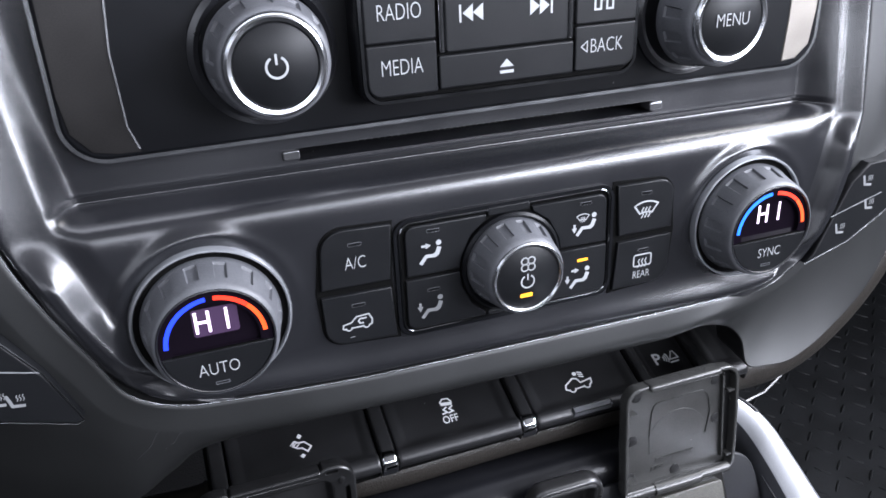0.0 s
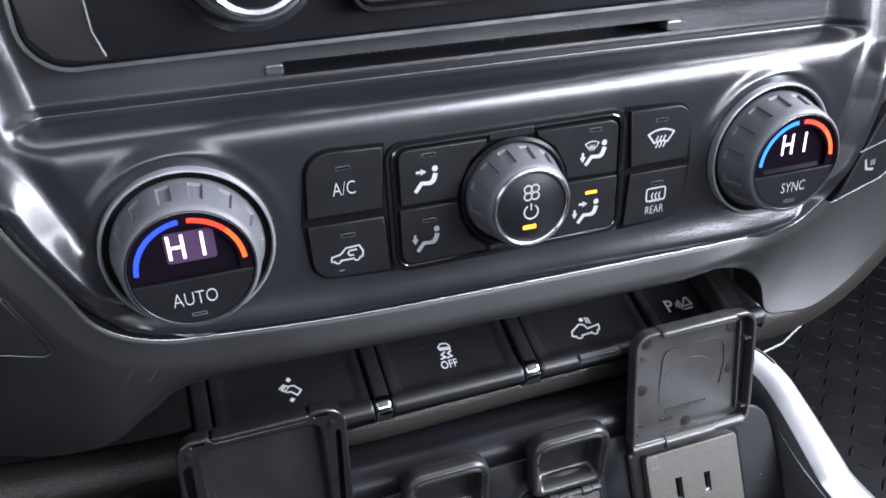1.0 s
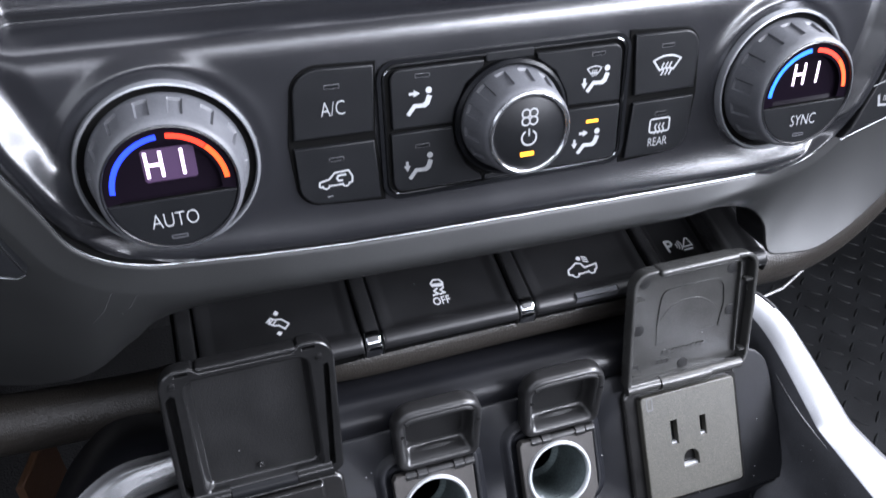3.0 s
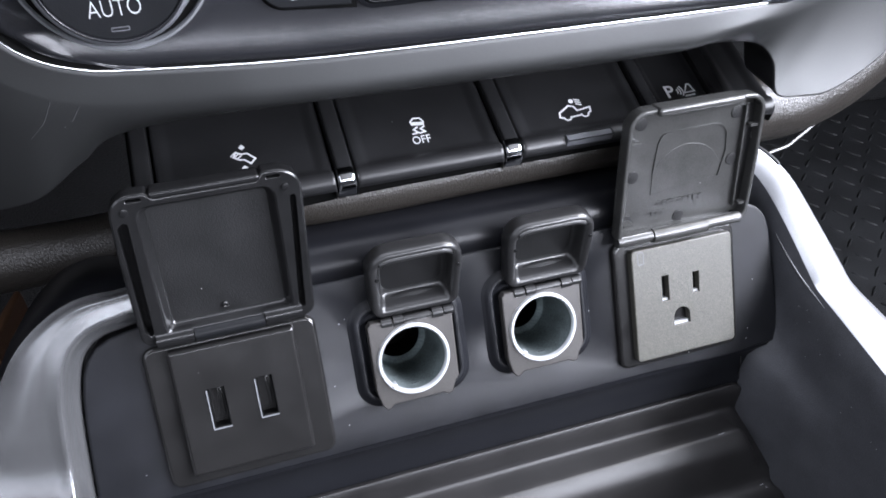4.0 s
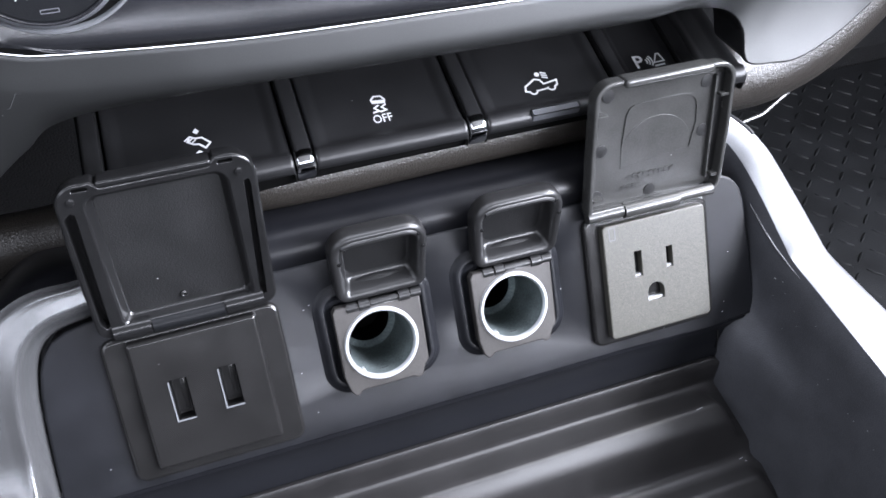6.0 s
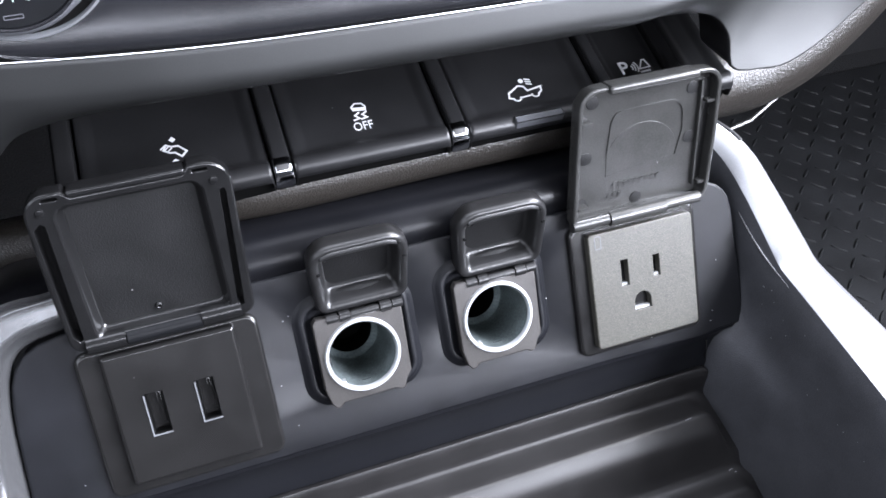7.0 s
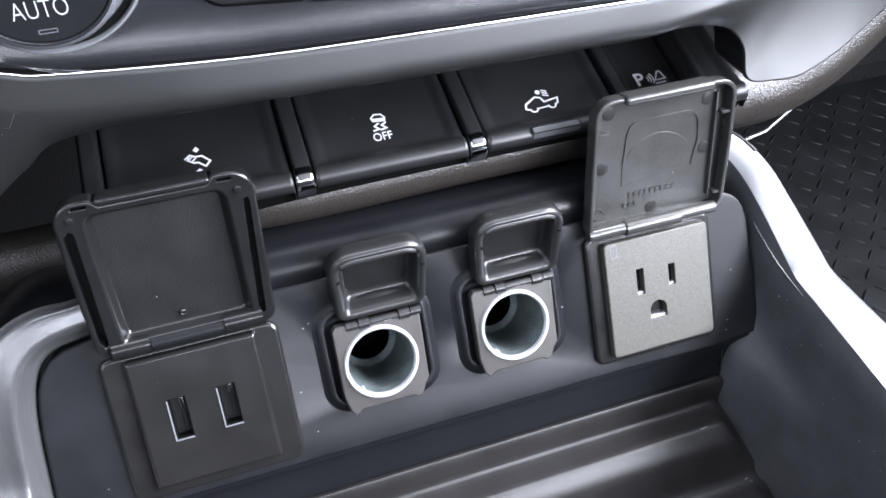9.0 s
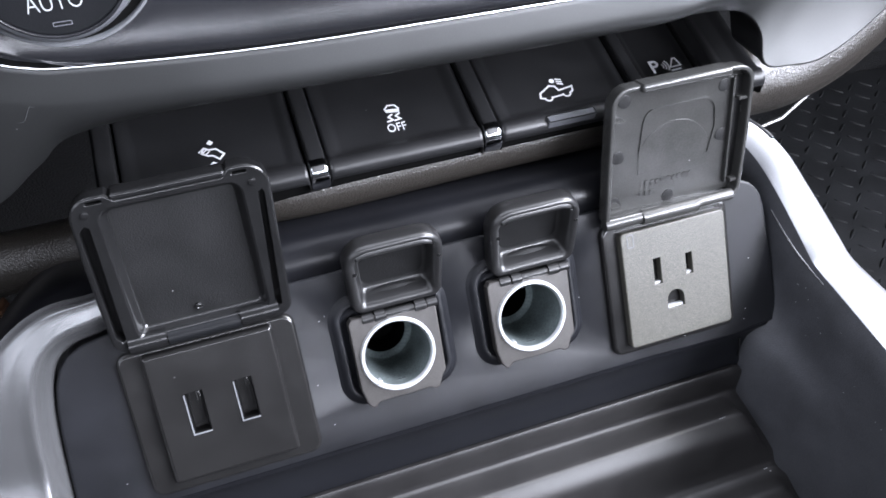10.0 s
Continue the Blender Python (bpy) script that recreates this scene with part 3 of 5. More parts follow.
def temperature_knob(m, word, cold, cut, label):
    k = thing("temperature_knob", m, label, "control knob", "climate temperature knobs")
    part("bezel", lathe([(23.4, -1), (23.3, 1.5), (23.0, 2.1), (22.5, 2.2), (22.2, 1.8), (22.1, 0.6), (22.0, -1.5)], 96), BEZEL, k, "thin chrome bezel ring")
    part("collar", lathe([(22.4, 0.6), (21.0, 0.4), (19.6, 0.6)], 96), DEEP, k)
    part("grip", grip(20.0, 16.6, 14.0, 15), RUBBER, k, "grey notched rubber grip")
    part("rim", lathe([(16.7, 13.6), (16.5, 14.2), (16.1, 14.3), (15.9, 14.0), (15.8, 13.2)], 96), SATIN, k)
    half = math.degrees(math.asin(cut / 15.8))
    low = arc(0, 0, 15.75, 180 - half, 360 + half, 40)
    part("face", slab(low, 9.0, 13.9, 0.25), KEYCAP, k)
    # smoked window over the upper half: a rim that carries the lit scale, and the reading set back behind it
    part("display", sector(12.2, 15.7, half, 180 - half, 13.5), GLASS, k, "smoked display with lit scale")
    well = arc(0, 0, 12.2, half, 180 - half, 40)
    part("window_well", rings(bmesh.new(), [flat(well, 13.5), flat(well, 12.0)], cap1=True), GLASS, k)
    # added dark strip: shades the lit wall under the window
    part("window_sill", box(-12.6, 12.6, cut - 0.1, cut + 0.25, 11.4, 13.8, 0.05), DEEP, k)
    part("parting_line", ribbon([(-15.2, cut - 0.3), (15.2, cut - 0.3)], 0.3, 13.9, 0.06), SATIN, k)
    for name, mat, a0, a1 in (("cold_scale", cold, 178, 95), ("warm_scale", RED, 86, 46), ("hot_scale", ORANGE, 45, 3)):
        part(name, ribbon(arc(0, 0, 13.7, a0, a1, 20), 1.25, 13.52, 0.1), mat, k)
    for strokes in (([(-4.7, 2.7), (-4.7, 9.5)], [(-1.2, 2.7), (-1.2, 9.5)], [(-4.7, 6.1), (-1.2, 6.1)]), ([(3.8, 2.7), (3.8, 9.5)],)):
        bm = bmesh.new()
        for pts in strokes:
            ribbon(pts, 0.8, 12.15, 0.08, bm=bm)
        part("digit", bm, DIGIT, k, "lit white reading")
    if word == "AUTO":
        part("backlight", blob(rr(12.6, 8.6, 0.8, 0.6, 5.9), 12.02, 0.05), HAZE, k, "faint violet glow round the reading")
    words(word, 4.0 if word == "AUTO" else 3.6, PRINT, k, -0.6 if word == "AUTO" else 0.4, -8.6, 13.93, 0.74)
    part("mode_mark", ribbon(rr(3.8, 0.8, 0.15, -0.4, -13.3), 0.2, 13.92, 0.06, closed=True), RUBBER, k)
    return k


temperature_knob(on(HVAC, *KNOB_L, 0.5), "AUTO", BLUE, -2.6, "fluted grey climate knob lettered AUTO, display lit HI")
temperature_knob(on(HVAC, *KNOB_R, 0.5), "SYNC", CYAN, -3.2, "fluted grey climate knob lettered SYNC, display lit HI")

fan = thing("fan_knob", on(HVAC, *KNOB_C, 0.5), "fluted grey fan speed knob with amber lamp", "control knob")
part("collar", lathe([(17.6, -0.5), (17.5, 1.6), (16.6, 2.3), (15.6, 1.2)], 80), FACE, fan)
part("grip", grip(15.4, 12.0, 14.0, 14), RUBBER, fan, "grey fluted rubber grip")
part("rim", lathe([(12.2, 13.4), (12.2, 14.5), (11.8, 15.0), (11.3, 15.0), (10.8, 14.5), (10.7, 13.8)], 80), RIMCHROME, fan, "thin chrome ring")
part("face", lathe([(10.8, 12.5), (10.8, 14.0), (10.4, 14.3)], 64, cap=True), KEYCAP, fan)
bm = icon_fan(bmesh.new(), -0.1, 4.9, 2.9, 0.4, 14.32)
part("fan_symbol", icon_power(bm, -0.2, -1.2, 2.2, 0.45, 14.32), PRINT, fan)
part("lamp", blob(rr(4.2, 1.3, 0.25, -0.7, -6.0), 14.32, 0.12), AMBER, fan, "lit amber lamp")


# ---- climate buttons ----
def seated(bm, x, y, z):
    """The sign on the airflow keys: a dot at (x, y) over a plain bent bar."""
    blob(disc(x, y, 0.9, 14), z, bm=bm)
    ribbon([(x + 0.2, y - 1.5), (x - 0.6, y - 3.6), (x - 1.6, y - 4.3)], 1.45, z, bm=bm)
    ribbon([(x - 1.2, y - 4.3), (x - 4.3, y - 4.1), (x - 6.3, y - 6.6)], 1.15, z, bm=bm)
    return bm


def arrow(bm, x, y, dx, dy, z):
    ribbon([(x, y), (x + dx * 0.6, y + dy * 0.6)], 0.75, z, bm=bm)
    n = Vector((-dy, dx)).normalized() * 1.0
    blob([(x + dx * 0.45 - n.x, y + dy * 0.45 - n.y), (x + dx, y + dy), (x + dx * 0.45 + n.x, y + dy * 0.45 + n.y)], z, bm=bm)
    return bm


def waves(bm, x, y, s, z, step=1.35):
    for k in (-1, 0, 1):
        ribbon([(x + k * step * s - 0.4 * s, y - 1.9 * s), (x + k * step * s + 0.3 * s, y - 0.7 * s), (x + k * step * s - 0.3 * s, y + 0.5 * s), (x + k * step * s + 0.3 * s, y + 1.7 * s)], 0.42 * s, z, bm=bm)
    return bm


def screen(bm, x, y, s, z):
    """The windscreen sign: a wide fan outline with heat waves rising through its foot."""
    ribbon(arc(x, y - 6.2 * s, 8.4 * s, 58, 122, 10) + [(x - 2.3 * s, y - 2.0 * s), (x - 1.2 * s, y - 1.6 * s), (x + 1.2 * s, y - 1.6 * s), (x + 2.3 * s, y - 2.0 * s)], 0.45 * s + 0.08, z, closed=True, bm=bm)
    return waves(bm, x, y - 1.6 * s, s * 1.05, z, 1.2)


def key(name, loop, mark, label, lamp_at, lit=False, high=1.5, dim=False):
    k = thing(name, HVAC, label, "button", "climate control buttons")
    part("cap", slab(inset(loop, 0.3), -0.6, high, 0.4), KEYCAP, k)
    if mark:
        part("symbol", mark, DIMPRINT if dim else PRINT, k)
    part("lamp", blob(rr(4.0, 0.95, 0.2, *lamp_at), high + 0.02, 0.1), AMBER if lit else FACE, k, "lit amber lamp" if lit else "unlit lamp")
    if not lit:
        part("lamp_edge", ribbon(rr(4.0, 0.95, 0.2, *lamp_at), 0.14, high + 0.02, 0.06, closed=True), DIMPRINT, k)
    return k


Z = 1.53
AC_KEY = [(-36.9, 2.0), (-35.6, 21.2), (-51.2, 21.9)] + arc(-51.4, 14.6, 7.2, 95, 180, 8) + [(-59.6, 2.2)]
AIR_KEY = [(-35.9, -18.6), (-36.8, -0.1), (-59.8, 0.3)] + arc(-53.0, -11.2, 6.6, 180, 268, 8)
SCREEN_KEY = [(44.4, 1.0), (65.9, 1.1)] + arc(60.0, 14.0, 5.9, 0, 88, 8) + [(43.2, 20.2)]
REAR_KEY = [(42.8, -19.6)] + arc(59.4, -13.0, 6.4, -88, 0, 8) + [(66.2, -0.9), (44.5, -0.9)]
group = thing("climate_button_bezel", HVAC, "black bezel round the climate buttons with bright lower edge", "bezel")
for wide in (AC_KEY[:2] + AC_KEY[2:-1] + [(-60.4, 1.2)] + AIR_KEY[3:] + [(-35.2, -19.2)], [(42.2, -20.3)] + REAR_KEY[1:-2] + [(67.0, 0.1)] + SCREEN_KEY[2:-1] + [(42.6, 20.8)]):
    part("bezel", slab(inset(wide, -0.5), -1.0, 0.35, 0.2), DEEP, group)
part("bezel", slab(rr(77.6, 41.4, 5.4, 3.6, 0.6), -1.0, 0.5, 0.4), DEEP, group)
part("bezel_rim", ribbon(rr(76.6, 40.4, 5.0, 3.6, 0.6, n=8), 1.1, 0.4, 0.7, closed=True), FACE, group)
part("bezel_edge", tube([(x, y, 0.9) for x, y in rr(74.4, 38.4, 4.2, 3.6, 0.5)] + [(40.8 - 4.2, -18.7, 0.9)], 0.42, 8), DIMCHROME, group, "thin bright edge")

k = key("ac_button", AC_KEY, None, "black button lettered A/C", (-47.7, 16.5))
words("A/C", 4.2, PRINT, k, -47.9, 10.2, Z + 0.03, 0.70)
bm = bmesh.new()
ox, oy = -1.6, -0.9
ribbon([(-51.4 + ox, -11.4 + oy), (-52.2 + ox, -10.9 + oy), (-52.0 + ox, -9.7 + oy), (-49.4 + ox, -9.2 + oy), (-47.6 + ox, -7.4 + oy), (-43.6 + ox, -7.2 + oy), (-42.6 + ox, -9.2 + oy), (-42.8 + ox, -10.9 + oy), (-43.6 + ox, -11.1 + oy)], 0.45, Z, bm=bm)
for cx in (-50.3 + ox, -44.6 + ox):
    ribbon(arc(cx, -11.0 + oy, 0.95, -190, 10, 8), 0.4, Z, bm=bm)
ribbon([(-49.3 + ox, -11.2 + oy), (-45.6 + ox, -11.2 + oy)], 0.45, Z, bm=bm)
ribbon([(-44.4 + ox, -8.4 + oy), (-46.6 + ox, -8.4 + oy), (-47.1 + ox, -9.2 + oy), (-46.6 + ox, -10.0 + oy), (-45.4 + ox, -10.0 + oy)], 0.5, Z, bm=bm)
k = key("recirculation_button", AIR_KEY, bm, "black cabin air recirculation button with car symbol", (-48.2, -4.3))
part("tick", ribbon([(-51.8, -15.4), (-50.2, -15.3)], 0.22, Z, 0.05), DIMPRINT, k)

bm = seated(bmesh.new(), -20.8, 12.0, Z)
arrow(bm, -26.6, 11.5, 3.2, -0.1, Z)
key("face_vent_button", [(-32.0, 1.3), (-13.7, 1.2), (-13.0, 5.2), (-9.6, 12.2), (-4.3, 16.6), (-4.0, 18.7), (-27.6, 18.9)] + arc(-28.6, 15.5, 3.4, 95, 178, 6), bm, "black airflow button with face vent symbol", (-22.5, 16.4))
bm = seated(bmesh.new(), -21.1, -7.4, Z)
arrow(bm, -28.0, -8.4, 0.0, -3.2, Z)
key("foot_vent_button", arc(-29.0, -14.4, 3.6, 180, 270, 6) + [(-4.9, -18.2), (-4.9, -16.4), (-9.6, -12.2), (-13.0, -5.2), (-13.7, 0.5), (-32.4, 0.6)], bm, "black airflow button with foot vent symbol", (-23.2, -4.2), dim=True)
bm = seated(bmesh.new(), 34.6, 11.4, Z)
arrow(bm, 27.3, 9.0, 0.0, -3.2, Z)
screen(bm, 30.4, 11.2, 0.52, Z)
key("defrost_feet_button", [(21.8, 0.9), (39.9, 0.6), (39.6, 14.6)] + arc(36.2, 15.1, 3.4, 0, 92, 6) + [(11.5, 18.7), (11.7, 16.6), (17.6, 12.2), (21.2, 5.2)], bm, "black airflow button with windscreen and foot symbol", (31.4, 16.0))
bm = seated(bmesh.new(), 32.7, -8.2, Z)
arrow(bm, 26.6, -8.3, 3.0, -0.1, Z)
arrow(bm, 25.2, -10.0, 0.0, -3.0, Z)
key("face_feet_button", [(12.8, -18.2)] + arc(36.6, -14.6, 3.6, -90, 0, 6) + [(40.1, -0.1), (21.9, 0.2), (21.2, -5.2), (17.6, -12.2), (12.8, -16.4)], bm, "black airflow button with amber lamp lit", (30.8, -4.7), lit=True)
part("tab", slab(rr(14.6, 2.6, 0.5, 3.6, 19.0), -0.5, 1.3, 0.3), KEYCAP, group)
part("tab", slab(rr(16.4, 1.6, 0.5, 4.0, -17.6), -0.5, 1.2, 0.3), KEYCAP, group)

key("windscreen_defrost_button", SCREEN_KEY, screen(bmesh.new(), 54.9, 10.4, 1.04, Z), "black windscreen defrost button with fan-shaped symbol", (54.7, 15.8))
bm = ribbon(rr(7.0, 4.4, 0.8, 54.8, -9.6), 0.5, Z, closed=True)
waves(bm, 54.8, -10.6, 0.95, Z, 1.4)
k = key("rear_defrost_button", REAR_KEY, bm, "black rear window defrost button lettered REAR", (54.9, -5.6))
words("REAR", 2.9, PRINT, k, 54.6, -15.2, Z + 0.03, 0.72)

# ---- radio ----
radio = thing("radio_unit", RADIO, "black radio control panel with satin metal ends", "radio")
PANEL_LOOP = rr(247.6, 92, 11, 2.8, 31.3, n=10)
part("panel", slab(PANEL_LOOP, -14, -8.4, 1.0), FACE, radio)
part("panel_edge", ribbon(inset(PANEL_LOOP, -0.5), 1.1, -10.6, 1.6, closed=True), RIMCHROME, radio, "thin satin chrome edge")
# shaded left and lit right cap: the side light is put into their colours
part("end_cap", slab([(-119.6, 4.0), (-118.4, -6.0), (-114.0, -11.4), (-108.0, -12.6), (-102.6, -12.8), (-104.6, -6), (-105.2, 14), (-103.6, 30), (-102, 70), (-118.6, 70)][::-1], -9, -8.0, 0.4), SHADEDMETAL, radio, "satin metal end cap, darkened for the shaded side")
part("end_cap", slab([(112.6, -12.6), (118.6, -12.0), (123.6, -7.5), (125.0, 4.0), (125.0, 70), (114, 70), (113.6, 2)], -9, -8.0, 0.4), TANSILVER, radio, "tan silver end cap in its lit tone")
part("end_line", tube([(-102.4, -12.4, -8.0), (-104.4, -6, -8.0), (-105.0, 14, -8.0), (-103.4, 30, -8.0), (-101.8, 70, -8.0)], 0.45, 6), RIMCHROME, radio)
part("key_housing", slab(rr(88.6, 62, 6.0, 2.7, 24.0), -9, 1.2, 0.8), FACE, radio, "raised housing of the key cluster")
part("key_frame", ribbon(rr(86.2, 60, 5.2, 2.7, 24.0), 1.0, 1.2, 1.4, closed=True), DIMCHROME, radio, "bright edge round the key cluster")
part("key_base", slab(rr(84.6, 58.6, 4.6, 2.7, 24.0), 1.0, 2.2, 0.2), DEEP, radio)


def radio_key(name, w, h, r, cx, cy, text, size, label):
    k = thing(name, RADIO, label, "button", "radio buttons")
    part("cap", slab(rr(w, h, r, cx, cy), 2.0, 3.4, 0.5), KEYCAP, k)
    if text:
        words(text, size * 1.05, PRINT, k, cx - 0.2, cy + 0.7, 3.46, 0.66)
    return k


radio_key("media_button", 20.6, 14.6, (0.8, 0.8, 0.8, 4.0), -29.5, 2.9, "MEDIA", 4.3, "black radio key lettered MEDIA")
radio_key("radio_button", 20.6, 14.6, 0.8, -29.5, 17.9, "RADIO", 4.3, "black radio key lettered RADIO")
k = radio_key("eject_button", 42.8, 9.6, 0.8, 2.7, 0.8, "", 0, "long black disc eject key")
bm = blob([(0.0, 0.4), (4.4, 0.4), (2.2, 2.7)], 3.45)
part("symbol", blob([(0.0, -1.5), (4.4, -1.5), (4.4, -0.6), (0.0, -0.6)], 3.45, bm=bm), PRINT, k)
k = radio_key("skip_panel", 38.6, 44, 1.0, 2.8, 28.2, "", 0, "black rocker plate with skip back and forward marks")
for s, cx in ((-1, -5.0), (1, 9.6)):
    bm = bmesh.new()
    for o in (0, 3.1):
        blob([(cx + s * o, 14.3), (cx + s * o, 19.1), (cx + s * (o + 3.1), 16.7)][::s], 3.45, bm=bm)
    ribbon([(cx + s * 6.9, 14.3), (cx + s * 6.9, 19.1)], 0.6, 3.45, bm=bm)
    part("skip_symbol", bm, PRINT, k)
for cx in (-17.5, 23.0):
    part("chrome_strip", slab(rr(1.6, 40, 0.5, cx, 26.4), 2.0, 3.6, 0.5), CHROME, radio, "bright vertical strip")
k = radio_key("back_button", 20.6, 13.4, (4.0, 0.8, 0.8, 0.8), 34.9, 2.9, "", 0, "black radio key lettered BACK")
words("BACK", 4.3, PRINT, k, 35.2, 3.2, 3.46, 0.72)
part("symbol", ribbon([(26.6, 3.4), (28.6, 5.0), (28.6, 1.8)], 0.35, 3.45, closed=True), PRINT, k)
k = radio_key("home_button", 20.6, 15.0, 0.8, 34.9, 17.5, "", 0, "black radio key with home symbol")
bm = ribbon([(30.8, 14.0), (30.8, 17.6), (33.8, 20.0), (36.8, 17.6), (36.8, 14.0), (34.8, 14.0), (34.8, 16.8), (32.8, 16.8), (32.8, 14.0)], 0.6, 3.45, closed=True)
part("symbol", bm, PRINT, k)


def audio_knob(cx, cy, name, label):
    k = thing(name, on(RADIO, cx, cy, 1.8), label, "control knob", "radio knobs")
    part("boss", lathe([(20.6, -10.4), (20.4, -9.0), (18.8, -8.0), (17.4, -8.6), (17.0, -10.4)], 80), SATIN, k, "raised ring round the knob")
    part("grip", grip(16.4, 13.4, 14.0, 13), RUBBER, k, "dark notched rubber grip", pose(0, 0, -0.0035))
    part("rim", lathe([(13.4, 10.2), (13.2, 11.4), (12.8, 12.0), (12.2, 12.3), (11.2, 12.0), (10.8, 11.2)], 80), RIMCHROME, k, "bright chrome ring")
    part("face", lathe([(10.8, 10.0), (10.8, 11.6), (10.4, 11.9)], 64, cap=True), KEYCAP, k)
    return k


k = audio_knob(-65.6, 10.0, "volume_knob", "round black volume knob with chrome ring and power symbol")
part("symbol", icon_power(bmesh.new(), 0, -0.2, 2.7, 0.6, 12.25), PRINT, k)
k = audio_knob(72.3, 8.5, "menu_knob", "round black tuning knob lettered MENU with chrome ring")
words("MENU", 4.0, PRINT, k, 0, 0, 12.28)

# ---- seat heater pods in the surround ----
def seat_pod(outline, cut, edges, icons, label, shine):
    k = thing("seat_heater_switch", HVAC, label, "switch", "seat heater switches")
    part("plate", slab(outline, -9, 5.0, 0.7), KEYCAP, k)
    for e in edges:
        part("edge_line", tube([(x, y, 4.8) for x, y in e], 0.32, 6), shine, k, "edge line in metal toned for its side's light")
    part("parting", ribbon(cut, 0.4, 5.02, 0.05), DIMPRINT, k)
    bm = bmesh.new()
    for x, y in icons:
        ribbon([(x - 2.0, y + 2.4), (x - 1.0, y - 1.4), (x + 2.2, y - 1.8)], 0.9, 5.02, bm=bm)
        waves(bm, x + 1.4, y + 1.0, 0.6, 5.02)
    part("symbol", bm, DIMPRINT, k)
    return k


# dim edge metal left, bright right: side light put into the colour
seat_pod([(-147, 8.0), (-190, 26), (-190, -4.5), (-134, -22.0), (-132, -21.4), (-139, -4.0)], [(-190, 10.5), (-148.8, -0.5), (-139.5, -3.0)],
         [[(-190, -4.5), (-152.7, -16.2), (-134, -22.2), (-131.9, -21.4)], [(-132.0, -20.8), (-139, -3.8), (-147, 8.0)]], [(-152, -9.0), (-147.4, -10.4)], "black seat heater switch pod with heat symbols", DIMCHROME)
seat_pod([(125.8, -24.2), (145, -18.4), (162, -8), (186, 8), (186, 22), (156.6, 13), (149, 12.8), (142, 6.6), (129.3, -20.6)], [(134.5, -6.5), (157.5, -0.2)],
         [[(125.6, -24.4), (145.1, -18.4), (162, -8), (186, 8)]], [(139.7, -12.2), (149.2, 5.8), (152, -4.2)], "black seat heater switch pod with seat symbols", RIMCHROME)

# ---- switch bank under the stack ----
bank = thing("switch_bank", SWITCH, "row of black push switches with glossy dividers", "switch panel", kind="structure")
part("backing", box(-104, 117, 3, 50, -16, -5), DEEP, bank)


def bank_key(u0, u1, name, label, soft=1.0):
    """A shelf-like key: long dished face, rounded front lip."""
    k = thing(name, SWITCH, label, "switch", "dash switches")
    prof = [(48, -2.0), (10.5, -2.0), (9.0, -1.7), (7.4, -0.8), (6.2, 0.1), (5.0, 0.5), (3.6, 0.4), (2.0, -0.5), (1.1, -2.0), (0.9, -3.6), (1.6, -4.6), (4.0, -6.0)]
    bm = bmesh.new()
    loops = []
    steps = [0, 0.35, 0.8, 1.5, 2.2, 3.0, 3.8, 4.6, 5.4, 6.0]
    for u in [u0 + d * soft for d in steps] + [u1 - d * soft for d in reversed(steps)]:
        d = min(u - u0, u1 - u) / soft
        lp = []
        for v, z in prof:
            rim = 1.1 * soft * (1 - ease(2.0, 6.0, d)) if v > 8.0 else 0.0
            drop = -0.8 * (1 - ease(0.0, 0.8, d)) - (3.0 if d == 0 else 0)
            lp.append((u, v, z + rim + drop))
        loops.append(lp)
    rings(bm, loops, closed=False)
    part("cap", bm, SWITCHCAP, k, sharp=50)
    return k


def divider(u, tip=True, wide=5.6):
    d = thing("divider", SWITCH, "glossy black divider with chrome tip" if tip else "glossy black divider between switches", "trim", "switch dividers")
    sec = rr(wide, 4.4, 1.3, 0, -0.6)
    loops = [[(u + x, v, z + y) for x, y in sec] for v, z in ((48, -0.6), (8.0, -0.6), (5.0, -0.8))]
    part("bar", rings(bmesh.new(), loops, cap0=True, cap1=True), GLOSS, d)
    if tip:
        loops = [[(u + x * 1.03, v, z + y * 1.03) for x, y in sec] for v, z in ((6.2, -0.5), (4.2, -0.6), (2.4, -1.2), (1.3, -2.4), (0.9, -4.2))]
        part("tip", rings(bmesh.new(), loops, cap0=True, cap1=True), CHROME, d, "bright chrome tip")
    return d


k = bank_key(-96.6, -43.4, "pedal_switch", "black switch with adjustable pedal symbol")
Z = -1.9
bm = ribbon([(-71.6, 21.0), (-70.2, 20.1), (-68.2, 20.0), (-66.0, 17.6), (-67.6, 15.9), (-69.4, 17.7), (-70.8, 17.9), (-72.6, 19.2)], 0.55, Z, closed=True)
for o in (0, 0.9, 1.8):
    ribbon([(-73.4 + o, 19.6 - o * 0.75), (-71.8 + o, 21.0 - o * 0.75)], 0.42, Z, bm=bm)
blob([(-70.5, 22.6), (-69.5, 21.6), (-68.5, 22.6), (-69.5, 23.8)], Z, bm=bm)
blob([(-70.7, 14.6), (-69.7, 13.5), (-68.7, 14.6), (-69.7, 15.4)], Z, bm=bm)
part("symbol", bm, BRIGHT, k)
k = bank_key(-37.0, 12.8, "traction_switch", "black switch with skidding car symbol lettered OFF")
bm = ribbon([(-13.9, 20.7), (-10.1, 20.2), (-9.8, 21.5), (-10.7, 23.0), (-12.9, 23.3), (-14.2, 22.0)], 0.5, Z, closed=True)
blob([(-13.9, 20.7), (-10.1, 20.2), (-9.8, 21.3), (-14.2, 21.8)], Z, bm=bm)
